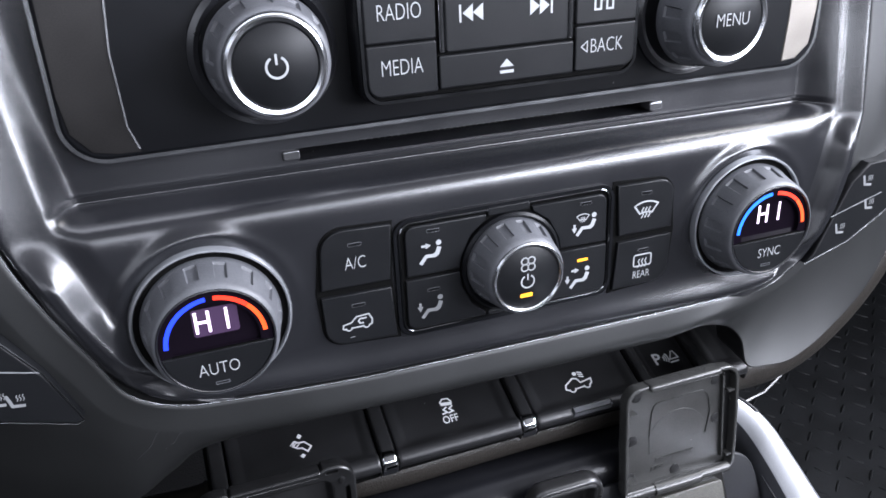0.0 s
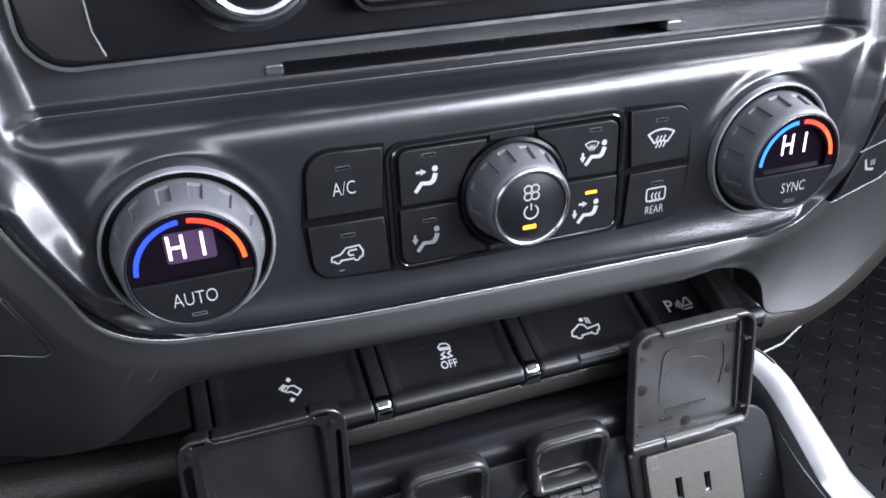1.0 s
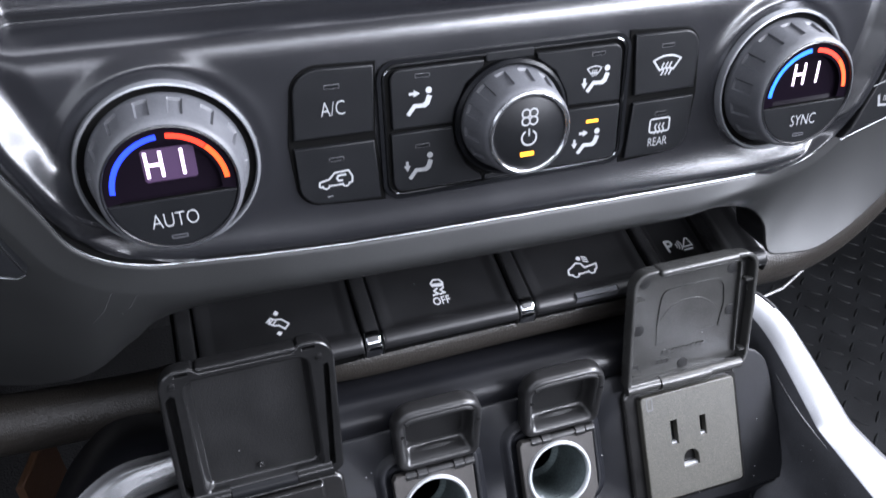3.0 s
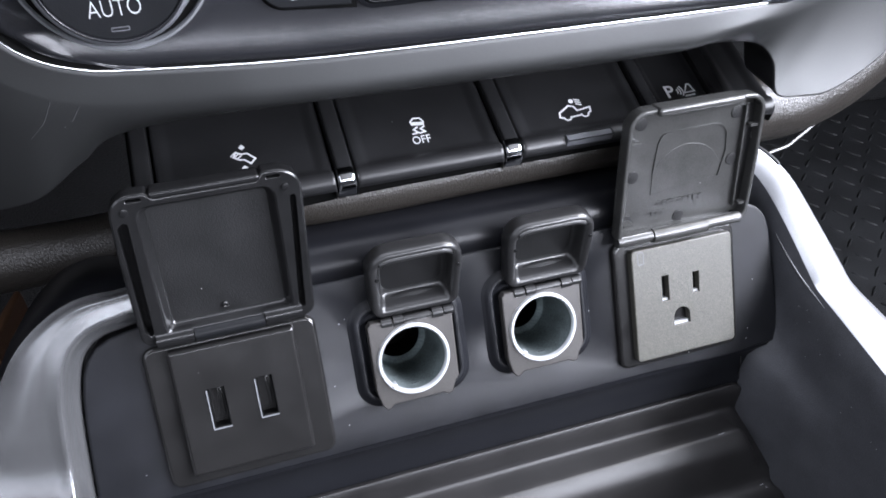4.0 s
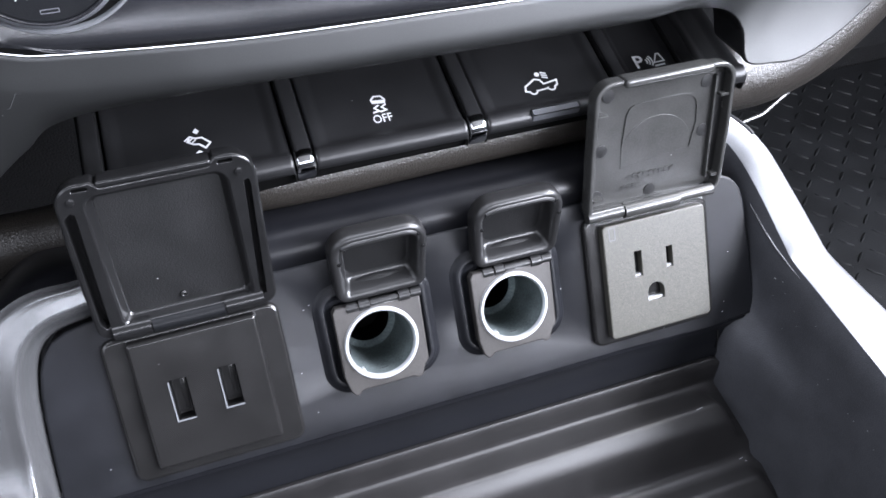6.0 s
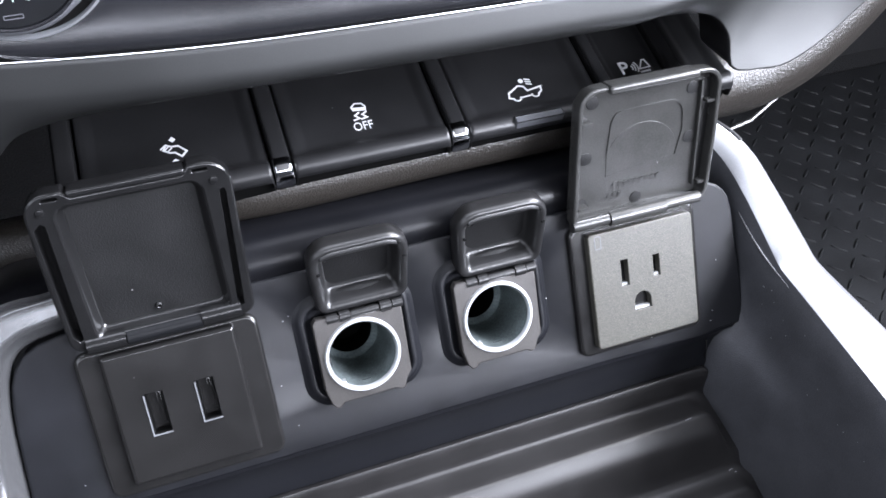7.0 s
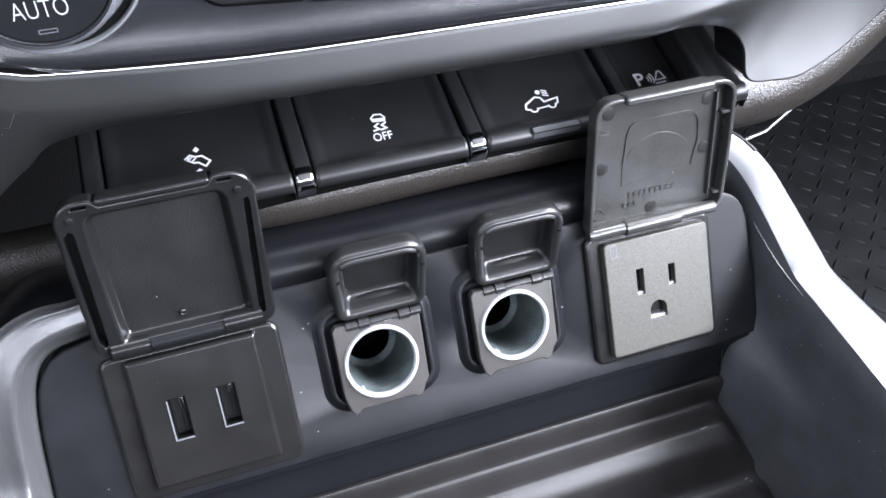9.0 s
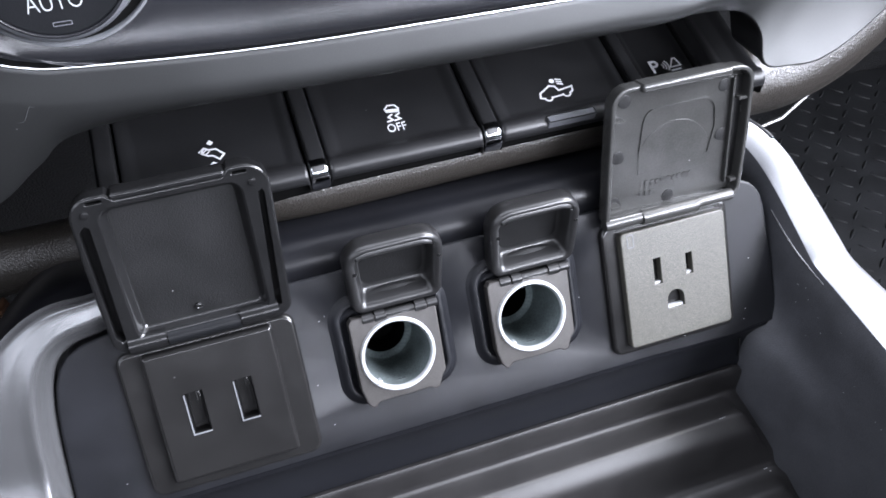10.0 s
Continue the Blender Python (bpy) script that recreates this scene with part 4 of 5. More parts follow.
for cx in (-13.2, -10.8):
    ribbon([(cx - 1.6, 16.8), (cx + 0.5, 17.2), (cx - 0.7, 18.6), (cx + 0.9, 19.6)], 0.55, Z, bm=bm)
part("symbol", bm, BRIGHT, k)
words("OFF", 3.2, BRIGHT, k, -12.4, 14.0, Z + 0.03, 0.80, weight=0.0)
k = bank_key(19.2, 67.8, "cargo_lamp_switch", "black switch with pickup truck lamp symbol")
bm = ribbon([(38.6, 13.0), (37.2, 13.6), (37.8, 15.6), (39.6, 16.6), (41.8, 18.0), (43.6, 17.4), (44.4, 15.4), (49.4, 16.2), (49.0, 14.2), (47.9, 13.6)], 0.6, Z)
for cx, cy in ((39.9, 13.2), (46.6, 13.6)):
    ribbon(arc(cx, cy, 1.3, -190, 10, 8), 0.55, Z, bm=bm)
ribbon([(41.2, 13.0), (45.4, 13.3)], 0.55, Z, bm=bm)
blob(disc(43.6, 19.8, 0.9, 10), Z, bm=bm)
for o in (0, 1.0, 2.0):
    ribbon([(44.9, 20.4 - o), (46.9, 19.6 - o)], 0.5, Z, bm=bm)
part("symbol", bm, BRIGHT, k)
lens = part("lens", slab(rr(17.0, 2.8, 0.5, 43.0, 2.6), -2, 0.85, 0.3), RUBBER, k, "clear lamp lens in the lip")
part("lens_edge", ribbon(rr(16.6, 2.5, 0.4, 43.0, 2.6), 0.35, 0.8, 0.15, closed=True), RIMCHROME, lens)
k = bank_key(73.8, 94.8, "parking_aid_switch", "black switch lettered P with parking sensor symbol", 0.5)
words("P", 5.4, BRIGHT, k, 81.4, 16.6, Z + 0.03, 0.95, weight=0.02)
bm = bmesh.new()
for r in (1.6, 2.6, 3.6):
    ribbon(arc(83.0, 16.4, r, -38, 38, 6), 0.5, Z, bm=bm)
ribbon([(87.0, 15.4), (91.0, 15.6), (90.2, 19.0), (89.2, 19.0)], 0.5, Z, closed=True, bm=bm)
ribbon([(86.6, 13.9), (90.6, 14.1)], 0.6, Z, bm=bm)
part("symbol", bm, BRIGHT, k)
bank_key(100.8, 117.5, "blank_switch", "plain black blanking switch")
divider(-99.8, False)
divider(-40.2)
divider(16.0)
divider(70.8, wide=5.0)
divider(97.8, False)

# ---- padded dash edge that passes under the switches ----
pad_path = smooth_row([(-420, 250, 690, 24), (-240, 228, 728, 14), (-150, 211, 743, 11), (-115, 200, 753, 10.5), (-92, 190, 766, 10), (-70, 182, 774, 9.5), (-40, 179, 775, 9.5), (20, 179, 776.5, 9.5), (90, 181, 776.5, 11),
                       (122, 188, 773, 14), (140, 188, 774, 14.5), (157, 189, 780, 15), (173, 191, 791, 15), (188, 194, 807, 15), (206, 200, 834, 15), (222, 206, 870, 15), (232, 212, 930, 15)], 8)
solid("dash_pad", tube([p[:3] for p in pad_path], [p[3] for p in pad_path], 28), PAD, WORLD, "grained grey padded lower dash edge", "dash pad", kind="structure", sharp=60)
solid("pad_piping", tube([(104, 176, 758.5), (122, 174, 758.0), (140, 176, 760.0), (156, 181, 766), (170, 187, 776)], 1.0, 8), PLATE, WORLD, "thin pale piping under the dash pad", "trim", kind="structure")

# ---- centre console round the outlet panel ----
MID = -6.0
roll = bmesh.new()
loops = []
for u in np.linspace(-108, 98, 40):
    sag = 6.0 * ((u - MID) / 130) ** 4
    loops.append([(u, y, z - sag) for y, z in ((153.4, 758), (153.2, 761.2), (153.8, 764.4), (156.2, 767.5), (160, 769.8), (164, 770.4), (169, 769.6), (175, 768), (182, 762), (200, 752), (230, 740))])
rings(roll, loops, closed=False)
solid("console_brow", roll, BROW, WORLD, "smooth black rounded brow above the outlet panel", "console", kind="structure", sharp=70)

outline = [(-134, -24.0), (60, -24.0), (98, -25), (106, -24.0), (115.6, -23.7), (116.8, -22), (117.0, -10.7), (116.4, 0.7), (115.4, 12), (114.5, 22.0), (113.4, 26.4), (111.6, 29.3), (109.2, 31.5), (106.2, 32.9), (102, 33.6)] + [(60, 34.6), (0, 36.4), (-60, 36.2), (-105, 34.9), (-113, 34.0), (-119, 32.7), (-123.3, 30.5),
                                                                                                         (-126.4, 27), (-128.6, 22.4), (-130.1, 16), (-131.2, 8), (-132.3, -4), (-133.2, -16)]
SOCKETS = ((-28.3, 6.0), (18.3, 6.3))
solid("outlet_panel", holed(outline, [(disc(u, v, 12.6, 48), 6, 0.2) for u, v in SOCKETS], -9, 0.0, 0.9, floor=False), PANEL, LOWER, "finely grained black outlet panel", "panel", kind="structure", sharp=50)

# the grey shoulder that wraps round the panel's upper corner on the driver's side
# rows: place on the panel's edge, ridge, width, lift above the panel
EDGE = [(-137, -90, 1, 46, 92), (-136, -60, 1, 46, 50), (-135, -40, 1, 45, 24), (-134.4, -26, 1, 43, 9.5), (-133.8, -16, 1, 40, 3), (-133, -5, 1, 35, 0.2), (-132.1, 6, 1, 29, 0), (-130.8, 16, 0.95, 23.5, 0), (-128.6, 25, 0.8, 19, 0),
        (-125.5, 30.4, 0.6, 15, 0), (-120.6, 33.6, 0.4, 13, 0), (-113, 35.0, 0.25, 11.5, 0), (-103, 36.2, 0.15, 11, 0), (-92, 37.2, 0, 10.8, 0), (-78, 37.8, 0, 10.6, 0)]
loops, falls = [], []
rows = smooth_row(EDGE, 6)
for i, (u, v, s, wide, lift) in enumerate(rows):
    a, b = rows[max(i - 1, 0)], rows[min(i + 1, len(rows) - 1)]
    t = Vector((b[0] - a[0], b[1] - a[1])).normalized()
    nrm = Vector((-t.y, t.x))
    sec = [(0, -34), (0, -1.2), (0.4, -0.5), (1.1, 0.1), (1.9, 0.8), (2.8, 1.7 + 0.3 * s), (3.6, 2.4 + 0.6 * s), (4.4, 2.9 + 1.0 * s), (5.1, 3.0 + 1.1 * s), (6.1, 3.0 + 0.9 * s), (7.8, 3.0 + 0.4 * s), (10.0, 3.0 + 0.1 * s)]
    sec += [(10.1 + (wide - 10.1) * f, w) for f, w in ((0.25, 2.85), (0.5, 2.3), (0.75, 1.2), (0.92, 0.1))] + [(wide + d, w) for d, w in ((0.6, -0.8), (1.8, -4), (3, -10), (4, -20), (5, -45))]
    row = [(u + nrm.x * d, v + nrm.y * d, w + lift * ease(0.6, 4.4, d)) for d, w in sec]
    loops.append(row[:-4])
    falls.append(row[-5:])
solid("console_shoulder", rings(bmesh.new(), loops, closed=False), TRIM, LOWER, "grey metallic shoulder of the console beside the outlet panel", "console trim", kind="structure", sharp=60)
# the shoulder's return is coloured black in place of the shadow behind it
solid("console_flank", rings(bmesh.new(), falls, closed=False), BROW, LOWER, "outer fall of the grey shoulder, blackened for the shadow there", "console", kind="structure", sharp=60)

RAIL = [(-150, 112, 735, 144, 735), (20, 116, 737, 143, 736.5), (70, 118, 738, 142, 738), (105, 119.3, 738.8, 139, 739.4), (116, 119.4, 739.4, 137.5, 740.4), (121, 119.4, 740.3, 136.6, 741.8), (127, 119.3, 743, 135.6, 745.2), (146, 119.2, 751, 134, 753.5), (160, 117.2, 757.5, 131.4, 760.5), (170, 112, 762.5, 125, 766), (178, 104, 766, 114, 770), (184, 92, 768, 100, 772)]


def build_rail(first, section):
    loops = []
    for y, xi, zi, xo, zo in smooth_row(RAIL, 6):
        if y >= first:
            loops.append([(xi + (xo - xi) * f, y, zi + (zo - zi) * max(0, min(1, f)) + dz) for f, dz in section])
    return rings(bmesh.new(), loops, closed=False)


rail = thing("console_rail", WORLD, "satin silver side rail of the console bin", "console trim", kind="structure")
part("rail_cover", build_rail(-200, ((-0.10, -60), (-0.06, -12), (-0.03, -4.0), (0.0, -1.6), (0.05, -0.2), (0.12, 0.4), (0.3, 1.0), (0.5, 1.1), (0.72, 0.8), (0.86, 0.0), (0.95, -1.6), (1.0, -4.5), (1.02, -14), (1.0, -60))), SILVER, rail, sharp=60)
# dark material paints the dim reflection on the rail's receding back side
part("rail_end", build_rail(163, ((0.70, 0.6), (0.78, 1.2), (0.86, 0.6), (0.96, -1.0), (1.03, -4.5), (1.05, -14), (1.03, -50))), BROW, rail, "rail's outer back side, darkened where it curves away from light", sharp=60)
# tapered tube shaped as the highlight that runs along the inner edge
part("edge_line", tube([(117.5, 144, 746.6), (117.8, 140, 744.8), (118.2, 134, 742.2), (118.5, 127, 740.2), (118.9, 119, 738.9), (119.0, 112, 738.4)], [0.1, 0.25, 0.4, 0.45, 0.3, 0.1], 8), TRIM, rail, "thin line for the highlight on the rail's inner edge")


def build_flank():
    """The dark inner wall between the rail and the outlet panel and bin; it draws in below the panel."""
    loops = []
    for y, xi, zi, xo, zo in smooth_row(RAIL, 6):
        draw = min(1.0, max(0.0, (y - 74) / 49)) ** 1.2
        loops.append([(xi - f - g * draw, y, zi + dz) for f, g, dz in
                      ((-0.5, 0, 1.0), (0.5, 0, -1.5), (1.3, 0, -4.5), (1.7, 0, -9.0), (2.0, 0, -18), (2.1, 0.2, -26), (2.2, 2.6, -31), (2.3, 7.0, -35), (2.4, 10.0, -39.5), (2.5, 11.6, -46), (2.7, 12.2, -58), (3.0, 12.6, -100))])
    return rings(bmesh.new(), loops, closed=False)


solid("bin_side", build_flank(), BINSIDE, WORLD, "dark moulded inner side of the console bin", "console", kind="structure", sharp=60)
# added tube that draws the highlight along the seam in the bin's corner
solid("seam_glint", tube([(102.6, 122.4, 704), (104.3, 122.0, 698), (104.6, 121.8, 692), (104.4, 121.8, 686)], 0.3, 6), PLATE, WORLD, "thin line for the highlight on the bin's end seam", "trim", kind="structure")

PROF = [(131, 684), (124.6, 683.5), (123.2, 685.2), (121.4, 688.4), (120.2, 689.7), (119, 690), (118.2, 689.2), (117.7, 685.5), (117.4, 680), (117.1, 677.2), (116.6, 676.5), (115.6, 676.4), (113, 677.1), (110, 678.2), (107.6, 679.2), (105.6, 679.9), (104.6, 679.9), (103.6, 679.3), (102.4, 678.4), (101.2, 677.4), (99.7, 675.9), (98.4, 674), (97.2, 670.9), (94.1, 663.1), (92.2, 659.1), (91, 657.6), (89.1, 657.1), (85.4, 658), (81.7, 659.1), (79.8, 659.3), (78.3, 658.5), (76.1, 656.8), (73.9, 654.8), (72.4, 652.9), (71.1, 650.4), (65.9, 639.6), (63.7, 636.5), (61.5, 635.7), (56.2, 636.6), (52.1, 637.6), (50.1, 637.4), (47.9, 636), (43.5, 631.8), (41.4, 628.7), (34.2, 621), (28, 622), (0, 618), (-150, 618)]
ENDS = [(-14, 0, 0), (-9, 0.0, 0), (-7, 0.04, 0), (-5.6, 0.14, 0), (-4.4, 0.32, 0), (-3.2, 0.56, 0), (-2.0, 0.8, 0), (-0.6, 1, 0), (2.5, 1, -0.6), (4.5, 1, -2.5), (6, 1, -30)]


def liner_row(x, skew, level, drop):
    """One section across the ribs; towards the end they melt into one slope."""
    row = []
    for y, z in PROF:
        low = min(z, 676.4 + 0.60 * (max(y, 50) - 116.6))
        if y > 116.8:
            low = z
        row.append((x + skew * (102 + 0.35 * (117 - max(y, 50))), y, z + (low - z) * level + (drop if y < 121 else 0)))
    return row


loops = [liner_row(x, 0, 0, drop) for x, drop in ((-136, -6), (-132, -1.5), (-128, 0), (-60, 0), (0, 0), (60, 0))] + [liner_row(x, 1, level, drop) for x, level, drop in ENDS]
solid("bin_liner", rings(bmesh.new(), loops, closed=False), LINER, WORLD, "black ribbed rubber liner of the console bin", "console", kind="structure", sharp=50)
loops = [[(x, y, z) for y, z in ((126.5, 714), (123.0, 710.5), (122.0, 708), (122.8, 706), (123.4, 702), (122.8, 696), (121.0, 690.4), (120.8, 684))] for x in (-135, 0, 92, 104, 116)]
solid("bin_back", rings(bmesh.new(), loops, closed=False), RECESS, WORLD, "dark recessed wall under the outlet panel", "console", kind="structure", sharp=60)
for s in (1, -1):
    xs = (118, 150) if s > 0 else (-190, -150)
    wall("wall_console_" + ("right" if s > 0 else "left"), xs[0], xs[1], -400, 186, 400, 724 if s > 0 else 655, MATTE, "dark outer side of the console", "console")


# ---- the outlets and their open lids ----
def hinge_bar(parent, u0, u1, v, w, r, material=None):
    part("hinge", tube([(u0, v, w), (u1, v, w)], r, 14), material or LIDS, parent)


def rect_hole(cx, cy, w, h, r=0.3):
    return rr(w, h, r, cx, cy, n=3)


usb = thing("usb_outlet", LOWER, "dark grey twin USB charging outlet in the panel", "usb outlet")
PORTS = ((-91.9, 4.7), (-77.0, 4.9))
cuts = [(rect_hole(cx, cy, 6.0, 14.2), 2.6, 0.1) for cx, cy in PORTS]
part("base", holed(rr(53.4, 48.0, 3.8, -84.4, 3.4), cuts, -1, 2.0, 1.2, floor=False), PLATE, usb)
holes = [(rect_hole(cx, cy, 5.7, 13.9), 9, 0.3) for cx, cy in PORTS]
part("faceplate", holed(rr(39.0, 42.6, 1.4, -84.3, 4.6), holes, 0.5, 4.6, 1.2), PLATE, usb)
for cx, cy in PORTS:
    hole = rect_hole(cx, cy, 5.0, 13.2)
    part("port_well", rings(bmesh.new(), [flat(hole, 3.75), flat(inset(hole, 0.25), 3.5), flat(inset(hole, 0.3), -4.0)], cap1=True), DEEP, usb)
    port = part("port", ribbon([(cx - 2.7, cy + 6.6), (cx - 2.7, cy - 6.7), (cx + 2.8, cy - 6.7)], 0.42, 4.6, 0.3), BEZEL, usb, "bright metal port shell")
    part("tongue", box(cx + 0.4, cx + 1.6, cy - 4.4, cy + 5.4, -4, 1.0, 0.2), PLATE, port, "dark grey contact tongue")
    for v in (-5.4, 5.2):
        part("contact", box(cx - 1.5, cx - 1.1, cy + v - 0.25, cy + v + 0.25, -3, 0.2, 0.1), ZINC, port, "pale metal contact")

LIDA = plane(0.1445, 0.749, 15)
body = arc(-61.2, 12.2, 4, -90, 0, 6) + [(-56.6, 32)] + arc(-62.8, 51.6, 7, 4, 90, 8) + [(-66.4, 58.6), (-68.6, 56.2), (-96.2, 56.2), (-98.4, 58.2), (-101.6, 58.2)] + arc(-102.2, 51.8, 6.4, 88, 180, 8) + [(-109.2, 38)] + arc(-105.2, 12.4, 4, 180, 270, 6)
slot_l = [(-106.2, 12.0), (-105.0, 12.8), (-104.2, 49.6), (-105.4, 50.4), (-107.4, 48.6), (-107.7, 14.0)]
slot_r = [(-61.8, 11.4), (-60.0, 12.0), (-57.9, 49.0), (-58.4, 50.4), (-59.8, 49.8), (-62.1, 13.0)]
holes = [(rr(38.4, 43.2, (3.5, 4.0, 4.0, 3.5), -82.6, 32.8), 4.2, 1.0), (slot_l, 4.9, 0.12), (slot_r, 4.9, 0.12),
         (rr(4.4, 1.2, 0.5, -101.4, 56.4), 4, 0.12), (rr(4.4, 1.2, 0.5, -63.6, 56.6), 4, 0.12)]
lid = part("lid", holed(body, holes, -2.4, 3.0, 0.8), LIDS, usb, "open black moulded lid", LOWER.inverted() @ LIDA)
part("lining", slab(rr(36.0, 40.6, 3.0, -82.6, 32.8), -1.4, -0.9, 0.2), LIDIN, lid, "grained lid lining")
frame_edge = rr(38.4, 43.2, (3.5, 4.0, 4.0, 3.5), -82.6, 32.8)
part("inner_slope", rings(bmesh.new(), [flat(inset(frame_edge, d), z) for d, z in ((-0.5, 3.0), (0.2, 2.9), (0.7, 2.4), (1.2, 1.4), (1.7, 0.1), (2.2, -0.8), (2.8, -1.1))]), LIDS, lid, sharp=60)
part("grip_lip", slab(rr(30.0, 2.0, 0.9, -82.2, 57.2), -2.2, 3.8, 0.7), LIDS, lid)
part("boss", lathe([(1.2, 0), (1.1, 0.6), (0.6, 0.8), (0.3, 0.4)], 16), LIDS, lid, m=pose(-0.0835, 0.0161, -0.0009))
for u, v in ((-104.4, 53.4), (-60.6, 53.0)):
    part("dimple", lathe([(1.1, 0), (1.0, 0.45), (0.4, 0.6)], 14, cap=True), LIDS, lid, m=pose(u * MM, v * MM, 0.003))
for u, v in ((-102.8, 44.0), (-62.2, 44.0), (-103.0, 16.0)):
    part("clip", box(u - 0.5, u + 0.5, v - 4.0, v + 4.0, -1.2, 2.2, 0.3), LIDS, lid)
hinge_bar(lid, -105.0, -94.3, 9.9, 1.6, 2.9)
hinge_bar(lid, -94.0, -73.0, 9.6, 1.8, 2.4, KEYCAP)
hinge_bar(lid, -72.7, -61.4, 10.2, 1.6, 2.9)


def lighter(cu, cv):
    """A round twelve-volt socket in a square faceplate, with its own lid standing open."""
    s = thing("power_socket", on(LOWER, cu, cv), "round twelve-volt power socket with pale metal ring", "power socket", "twelve-volt sockets")
    def ledge(d, z):
        return flat(rr(30.0 + 2 * d, 28.6 + 2 * d, 4.0 + d, 0.2, 2.6, n=8), z)
    mound = [ledge(5.2, -0.5), ledge(4.8, 0.02), ledge(4.2, 0.2), ledge(3.6, 0.7), ledge(3.0, 1.3), ledge(2.4, 1.7), ledge(1.8, 1.8), ledge(1.2, 1.7), ledge(0.8, 1.2), ledge(0.5, 0.6), ledge(-1.2, 0.4)]
    part("surround", rings(bmesh.new(), mound), PANEL, s, "raised softly rounded surround", sharp=80)
    plate = [(-14.0, -9.0), (-12.8, -14.2), (-11.4, -16.0), (-10.2, -16.0), (-8.8, -14.6), (8.6, -14.6), (10.0, -15.6), (11.8, -15.0), (13.2, -11.4), (14.6, -9.6), (15.0, 13.0), (13.6, 14.6), (-12.6, 14.8), (-13.8, 13.4)]
    part("faceplate", holed(plate, [(disc(0, 0, 12.3, 48), 4, 0.3)], 1.5, 4.9, 0.5, floor=False), SOCK, s)
    part("ring", lathe([(12.5, 2.5), (12.4, 5.1), (12.0, 5.8), (11.4, 5.8), (10.9, 5.1), (10.7, 3.0)], 72), RING, s, "pale metal ring")
    part("barrel", lathe([(10.7, 4.5), (10.6, -12), (10.4, -18.4), (10.0, -19.2), (8.5, -19.6), (8.2, -20.4)], 56), ZINC, s, "zinc-plated barrel", sharp=60)
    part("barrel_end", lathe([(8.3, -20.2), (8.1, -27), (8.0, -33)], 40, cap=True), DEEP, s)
    part("notch", box(-9.0, -7.0, -8.4, -7.2, 3.0, 5.8, 0.2), RING, s)
    part("spring_tab", box(-10.4, -9.6, -5.0, -1.0, -9, -2, 0.2), SWITCHCAP, s, "dark spring contact in the barrel")
    part("inner_contact", box(-6.0, -1.0, 8.6, 10.2, -14, -6, 0.4), TANSILVER, s, "pale brass contact in the barrel")
    return s


def lighter_lid(socket, m):
    def lip(d, z):
        out = rr(31.6 - 2 * d, 26.8 - 2 * d, (max(4 - d, 2.2), max(7.5 - d, 4), max(7.5 - d, 4), max(4 - d, 2.2)), 0, 15.8, n=8)
        return [(x * (0.925 + 0.075 * min(1.0, y / 24)), y, z) for x, y in out]
    loops = [lip(1.5, -3.4), lip(0, -1.5), lip(0, 2.4), lip(0.4, 3.7), lip(1.0, 4.3), lip(1.9, 4.3), lip(2.9, 3.9), lip(3.5, 2.6), lip(4.1, 0.4), lip(4.6, -1.6), lip(5.4, -2.3), lip(8, -2.5)]
    lid = part("lid", rings(bmesh.new(), loops, cap0=True, cap1=True), SMALLLID, socket, "small open black lid", socket.matrix_world.inverted() @ m, sharp=60)
    # broad chamfered grip along the free edge
    def grip_row(u, k):
        return [(u, 15.8 + (v - 15.8) * k, z) for v, z in ((27.6, -1.0), (29.0, 0.2), (29.25, 2.2), (28.7, 3.4), (26.7, 4.75), (26.2, 4.8), (25.7, 4.5), (25.3, 3.4))]
    part("grip", rings(bmesh.new(), [grip_row(u, k) for u, k in ((-11.8, 0.90), (-10.6, 0.95), (-9.2, 0.985), (-7.5, 1.0), (7.5, 1.0), (9.2, 0.985), (10.6, 0.95), (11.8, 0.90))], cap0=True, cap1=True, closed=False), SMALLLID, lid)
    part("lining", slab(rr(21.0, 15.4, 4.0, 0.1, 16.6), -3.0, -2.2, 0.3), LIDIN, lid, "dark recessed lid lining")
    us = [-10.6 + 21.2 * i / 16 for i in range(17)]
    crown = [1.1 * (1 - (u / 10.6) ** 2) for u in us]
    ramp = [[(u, 5.2, 1.0) for u in us], [(u, 5.6 + 0.6 * c, 0.7) for u, c in zip(us, crown)], [(u, 6.0 + c, -0.5) for u, c in zip(us, crown)], [(u, 6.3 + c, -0.9) for u, c in zip(us, crown)], [(u, 6.4 + c, -2.4) for u, c in zip(us, crown)]]
    part("inner_ramp", rings(bmesh.new(), ramp, closed=False), LIDIN, lid)
    part("moulded_marks", ribbon([(-2.4, 18.4), (2.6, 18.6)], 0.8, -2.5, 0.1), SMALLLID, lid)
    for u, v in ((-12.8, 19.6), (-10.6, 25.0), (14.0, 19.6), (12.4, 25.0)):
        part("dimple", lathe([(0.7, 0), (0.6, 0.3), (0.2, 0.4)], 12, cap=True), LIDS, lid, m=pose(u * MM, v * MM, 0.0041))
    for u0, u1, r in ((-12.5, -9.0, 1.6), (-8.4, -5.0, 1.9), (-4.6, 4.4, 1.3), (4.8, 8.4, 1.9), (8.8, 12.2, 1.6)):
        hinge_bar(lid, u0, u1, 1.2, 4.8, r, SMALLLID)
    return lid


socket = lighter(*SOCKETS[0])
bpy.context.view_layer.update()
lighter_lid(socket, plane(0.1455, 0.7475, 5) @ pose(-0.0249, 0, 0))
copy_thing(socket, on(LOWER, *SOCKETS[1]))

out = thing("mains_outlet", LOWER, "sparkled grey three-pin mains outlet in the panel", "power outlet")
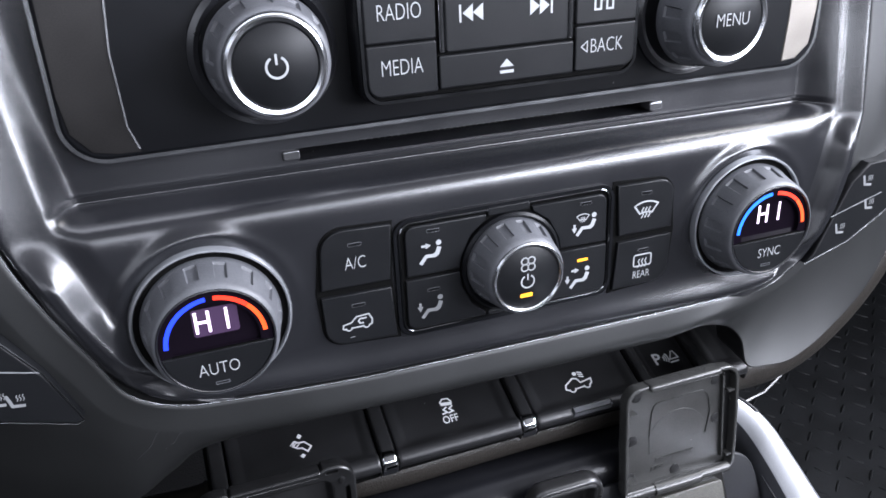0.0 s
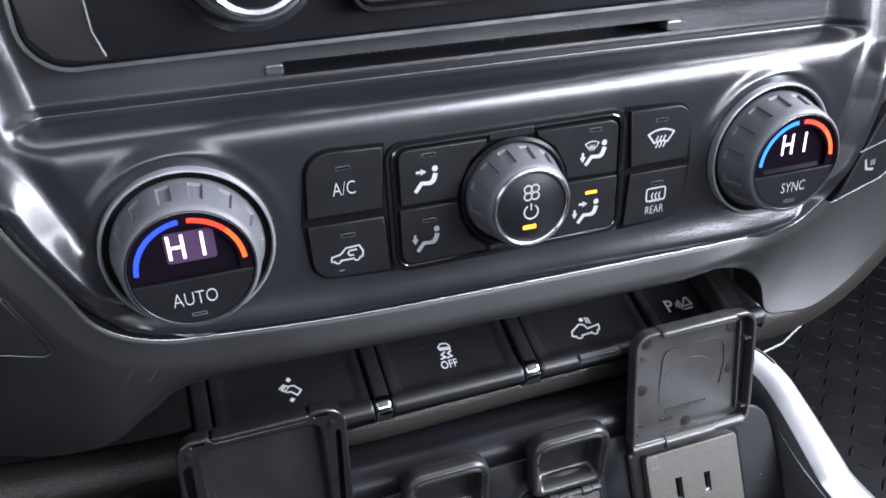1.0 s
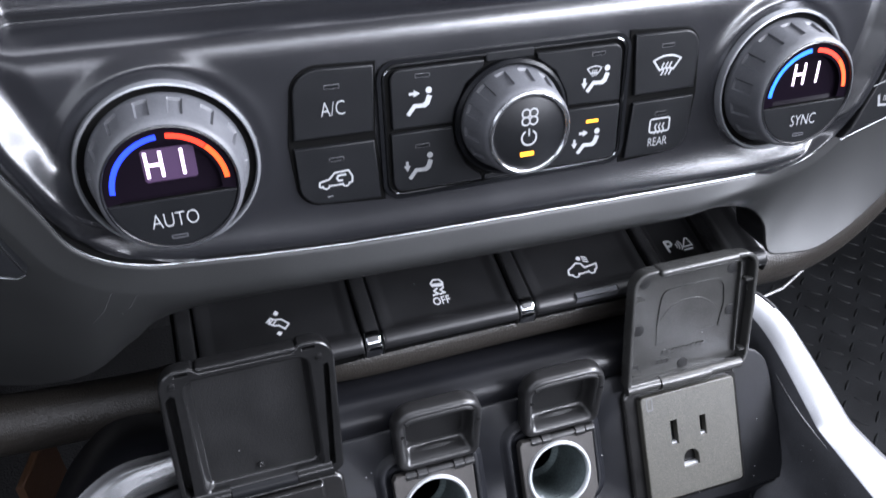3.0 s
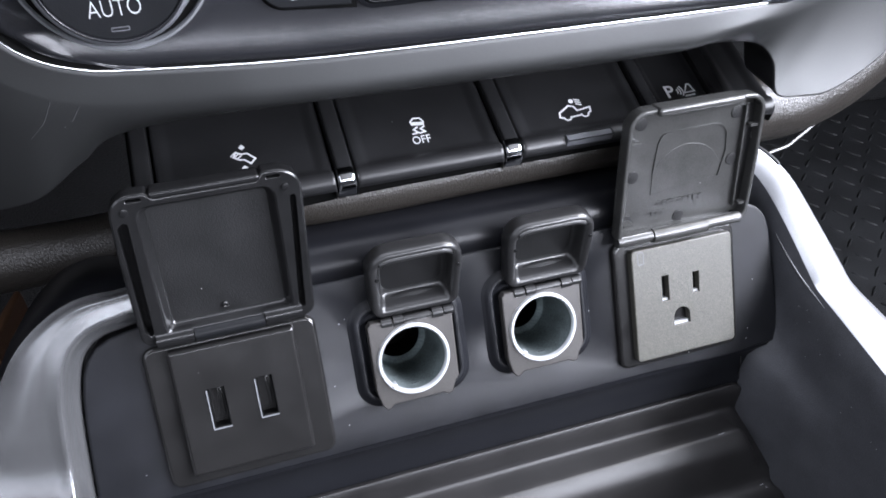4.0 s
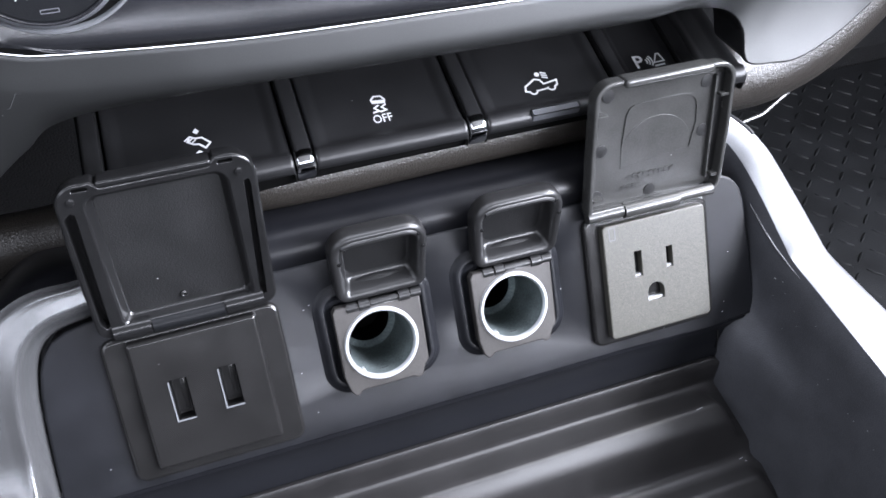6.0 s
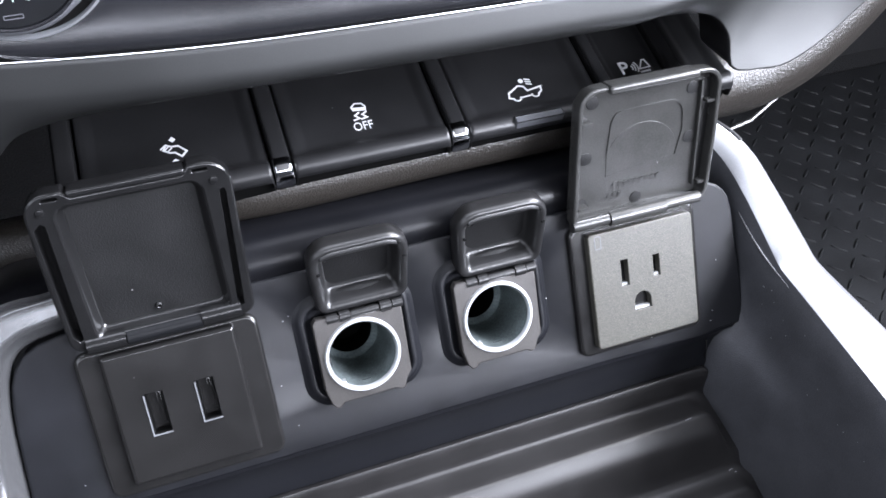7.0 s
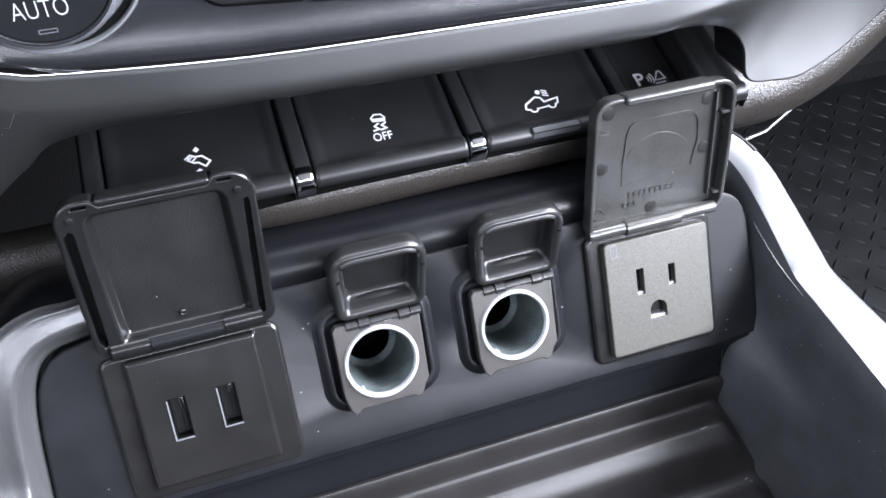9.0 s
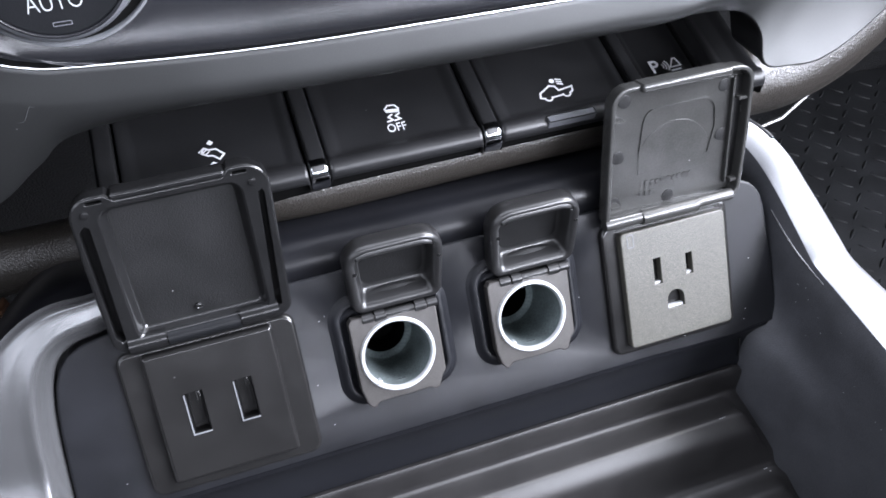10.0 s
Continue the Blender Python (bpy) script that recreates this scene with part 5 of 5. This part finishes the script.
part("base", slab(rr(49.5, 48.0, 3.5, 72.8, 5.0), -1, 2.4, 1.3), PLATE, out)
earth = [(69.1, -5.2), (75.9, -5.2), (75.9, -1.6)] + arc(72.5, -1.6, 3.4, 0, 180, 10)[1:-1] + [(69.1, -1.6)]
holes = [(rect_hole(66.4, 9.9, 3.1, 9.9, 0.2), 8, 0.2), (rect_hole(78.9, 9.8, 2.8, 8.2, 0.2), 8, 0.2), (earth, 8, 0.2)]
part("faceplate", holed(rr(40.6, 42.0, 1.6, 73.9, 5.0), holes, 1.0, 5.2, 0.5), OUTLET, out, "sparkled grey faceplate")
for cx, cy, w in ((66.4, 5.3, 2.7), (78.9, 6.1, 2.4), (72.5, -4.8, 6.2)):
    part("sill", box(cx - w / 2, cx + w / 2, cy - 0.6, cy + 0.6, 1.0, 4.2, 0.1), PRINT, out, "pale inner edge")
part("mark", ribbon(rr(2.2, 4.4, 0.3, 57.2, 22.9), 0.3, 5.2, 0.08, closed=True), RUBBER, out)

LIDC = plane(0.145, 0.751, 15)
body = [(74.0, 8.0), (96.5, 7.4)] + arc(96.2, 11.2, 4.2, -80, 0, 5) + [(101.2, 34)] + arc(95.0, 48.4, 6.2, 0, 84, 8) + [(92.0, 54.8), (59.6, 54.8)] + arc(56.2, 48.2, 6.6, 94, 176, 8) + [(48.9, 30), (48.4, 9.0), (49.4, 8.0)]
well = inset(body, 1.3)
lid = part("lid", holed(body, [(well, 4.2, 0.3)], -2.0, 2.8, 0.6), LIDGREY, out, "open smooth moulded lid, greyed for the window's reflection", LOWER.inverted() @ LIDC)
part("grip_lip", slab(rr(32.4, 2.8, 1.2, 75.6, 53.8), -1.8, 4.2, 1.0), LIDGREY, lid)
part("panel_rib", ribbon([(62.4, 30), (63.6, 40.6)] + arc(67.2, 40.6, 3.4, 170, 96, 6) + [(83.2, 44.3)] + arc(85.6, 39.6, 4.6, 84, 5, 8) + [(90.6, 34.0), (88.6, 24.8)], 0.8, -1.5, 0.5), LIDGREY, lid)
part("step", slab([(62.0, 22), (88.4, 25)] + arc(75.2, 25, 14.0, 20, 160, 14), -1.6, -1.28, 0.1), LIDGREY, lid)
part("side_rib", box(95.4, 96.2, 12, 49.5, -1.8, 0.2, 0.25), LIDGREY, lid)
part("side_channel", box(96.4, 99.6, 11.5, 50, -1.45, -1.1, 0.1), LIDIN, lid, "black channel along the edge")
for u, v in ((56.4, 48.8), (54.6, 29.9), (53.4, 13.3), (74.1, 11.6), (93.2, 30.1), (92.9, 47.4)):
    part("pin_mark", lathe([(2.2, 0), (2.2, 0.2), (2.0, 0.25)], 20, cap=True), LIDIN, lid, m=pose(u * MM, v * MM, -0.0014))
for u, v in ((53.0, 43.4), (52.4, 13.4), (98.4, 43.0), (98.2, 13.6)):
    part("clip", box(u - 1.8, u + 1.8, v - 0.5, v + 0.5, -1.4, 2.2, 0.2), LIDGREY, lid)
bm = bmesh.new()
for i in range(9):
    ribbon([(65 + i * 2.05, 18.4 - (i % 3) * 0.2), (65 + i * 2.05 + 1.3, 18.4)], 1.7, -1.4, 0.4, bm=bm)
for i in range(3):
    ribbon([(63.0 + i * 2.1, 14.8), (63.0 + i * 2.1 + 1.3, 14.8)], 1.6, -1.4, 0.4, bm=bm)
tagged(part("moulded_marks", bm, LIDGREY, lid, "illegible moulded lettering"), kind="stuff")
hinge_bar(lid, 48.6, 62.0, 7.6, 1.5, 2.2, LIDGREY)
hinge_bar(lid, 62.3, 83.4, 7.4, 1.7, 2.7, LIDGREY)
hinge_bar(lid, 83.7, 97.4, 7.8, 1.5, 2.2, LIDGREY)

# ---- passenger side floor mat ----
mat = thing("floor_mat", pose(0, 0, 0), "black rubber floor mat with diamond tread", "floor mat")
part("sheet", slab([(175, -200), (800, -200), (800, 600), (175, 600)], 401, 408, 2), MAT, mat)
bm = bmesh.new()
lug = [(-8.6, 0), (-6.4, -1.2), (0, -1.8), (6.4, -1.2), (8.6, 0), (6.4, 1.2), (0, 1.8), (-6.4, 1.2)]
for i in range(-2, 30):
    for j in range(-8, 32):
        x, y = 200 + i * 20.5, -60 + j * 20.5
        a = radians(38 if (i + j) % 2 else 128)
        if 190 < x < 790 and -180 < y < 590:
            lo = [(x + px * math.cos(a) - py * math.sin(a), y + px * math.sin(a) + py * math.cos(a)) for px, py in lug]
            rings(bm, [flat(lo, 407.6), flat(inset(lo, 0.5), 408.9), flat(inset(lo, 1.1), 409.5)], cap1=True)
tagged(part("tread", bm, MAT, mat, "raised diamond tread"), kind="stuff")
solid("footwell_trim", slab([(-201, 270), (-197, 269), (-191, 289), (-186.5, 303), (-189, 307), (-194.5, 294)], 600, 640, 1.5), TAN, WORLD, "tan brown trim edge beside the console", "trim")

# crumbs and lint that lie about
random.seed(7)
bm = bmesh.new()
spots = [(90.5, 105.0, 680.3, 2.6), (102.0, 86.8, 666.1, 1.4), (103.4, 85.4, 665.8, 1.0)]
for i in range(70):
    u, v = random.uniform(-118, 108), random.uniform(-22, 33)
    if -113 < u < -57 or -46 < u < 38 or 46 < u < 100:
        continue
    p = LOWER @ Vector((u * MM, v * MM, 0.0))
    spots.append((p.x / MM, p.y / MM - 0.1, p.z / MM, random.uniform(0.25, 0.6)))
for i in range(16):
    y, dz = random.uniform(40, 122), random.uniform(-26, -7)
    xi, zi = table([(r[0], r[1]) for r in RAIL], y), table([(r[0], r[2]) for r in RAIL], y)
    spots.append((xi - table([(-26, 2.2), (-18, 2.0), (-9, 1.7)], dz) - 0.12, y, zi + dz, random.uniform(0.1, 0.3)))
for x, y, z, long in spots:
    a = random.uniform(-0.6, 0.6)
    tube([(x - long / 2 * math.cos(a), y, z - long / 2 * math.sin(a)), (x + long / 2 * math.cos(a), y, z + long / 2 * math.sin(a))], 0.13, 5, bm=bm)
solid("lint", bm, PRINT, WORLD, "tiny pale crumbs and lint on the console", "lint", kind="stuff")
solid("trim_clip", slab(rr(4, 3, 0.8, 0, 0), 0, 2, 0.5), TAN, pose(0.1222, 0.172, 0.7632, 60), "small brown clip under the dash pad", "clip")
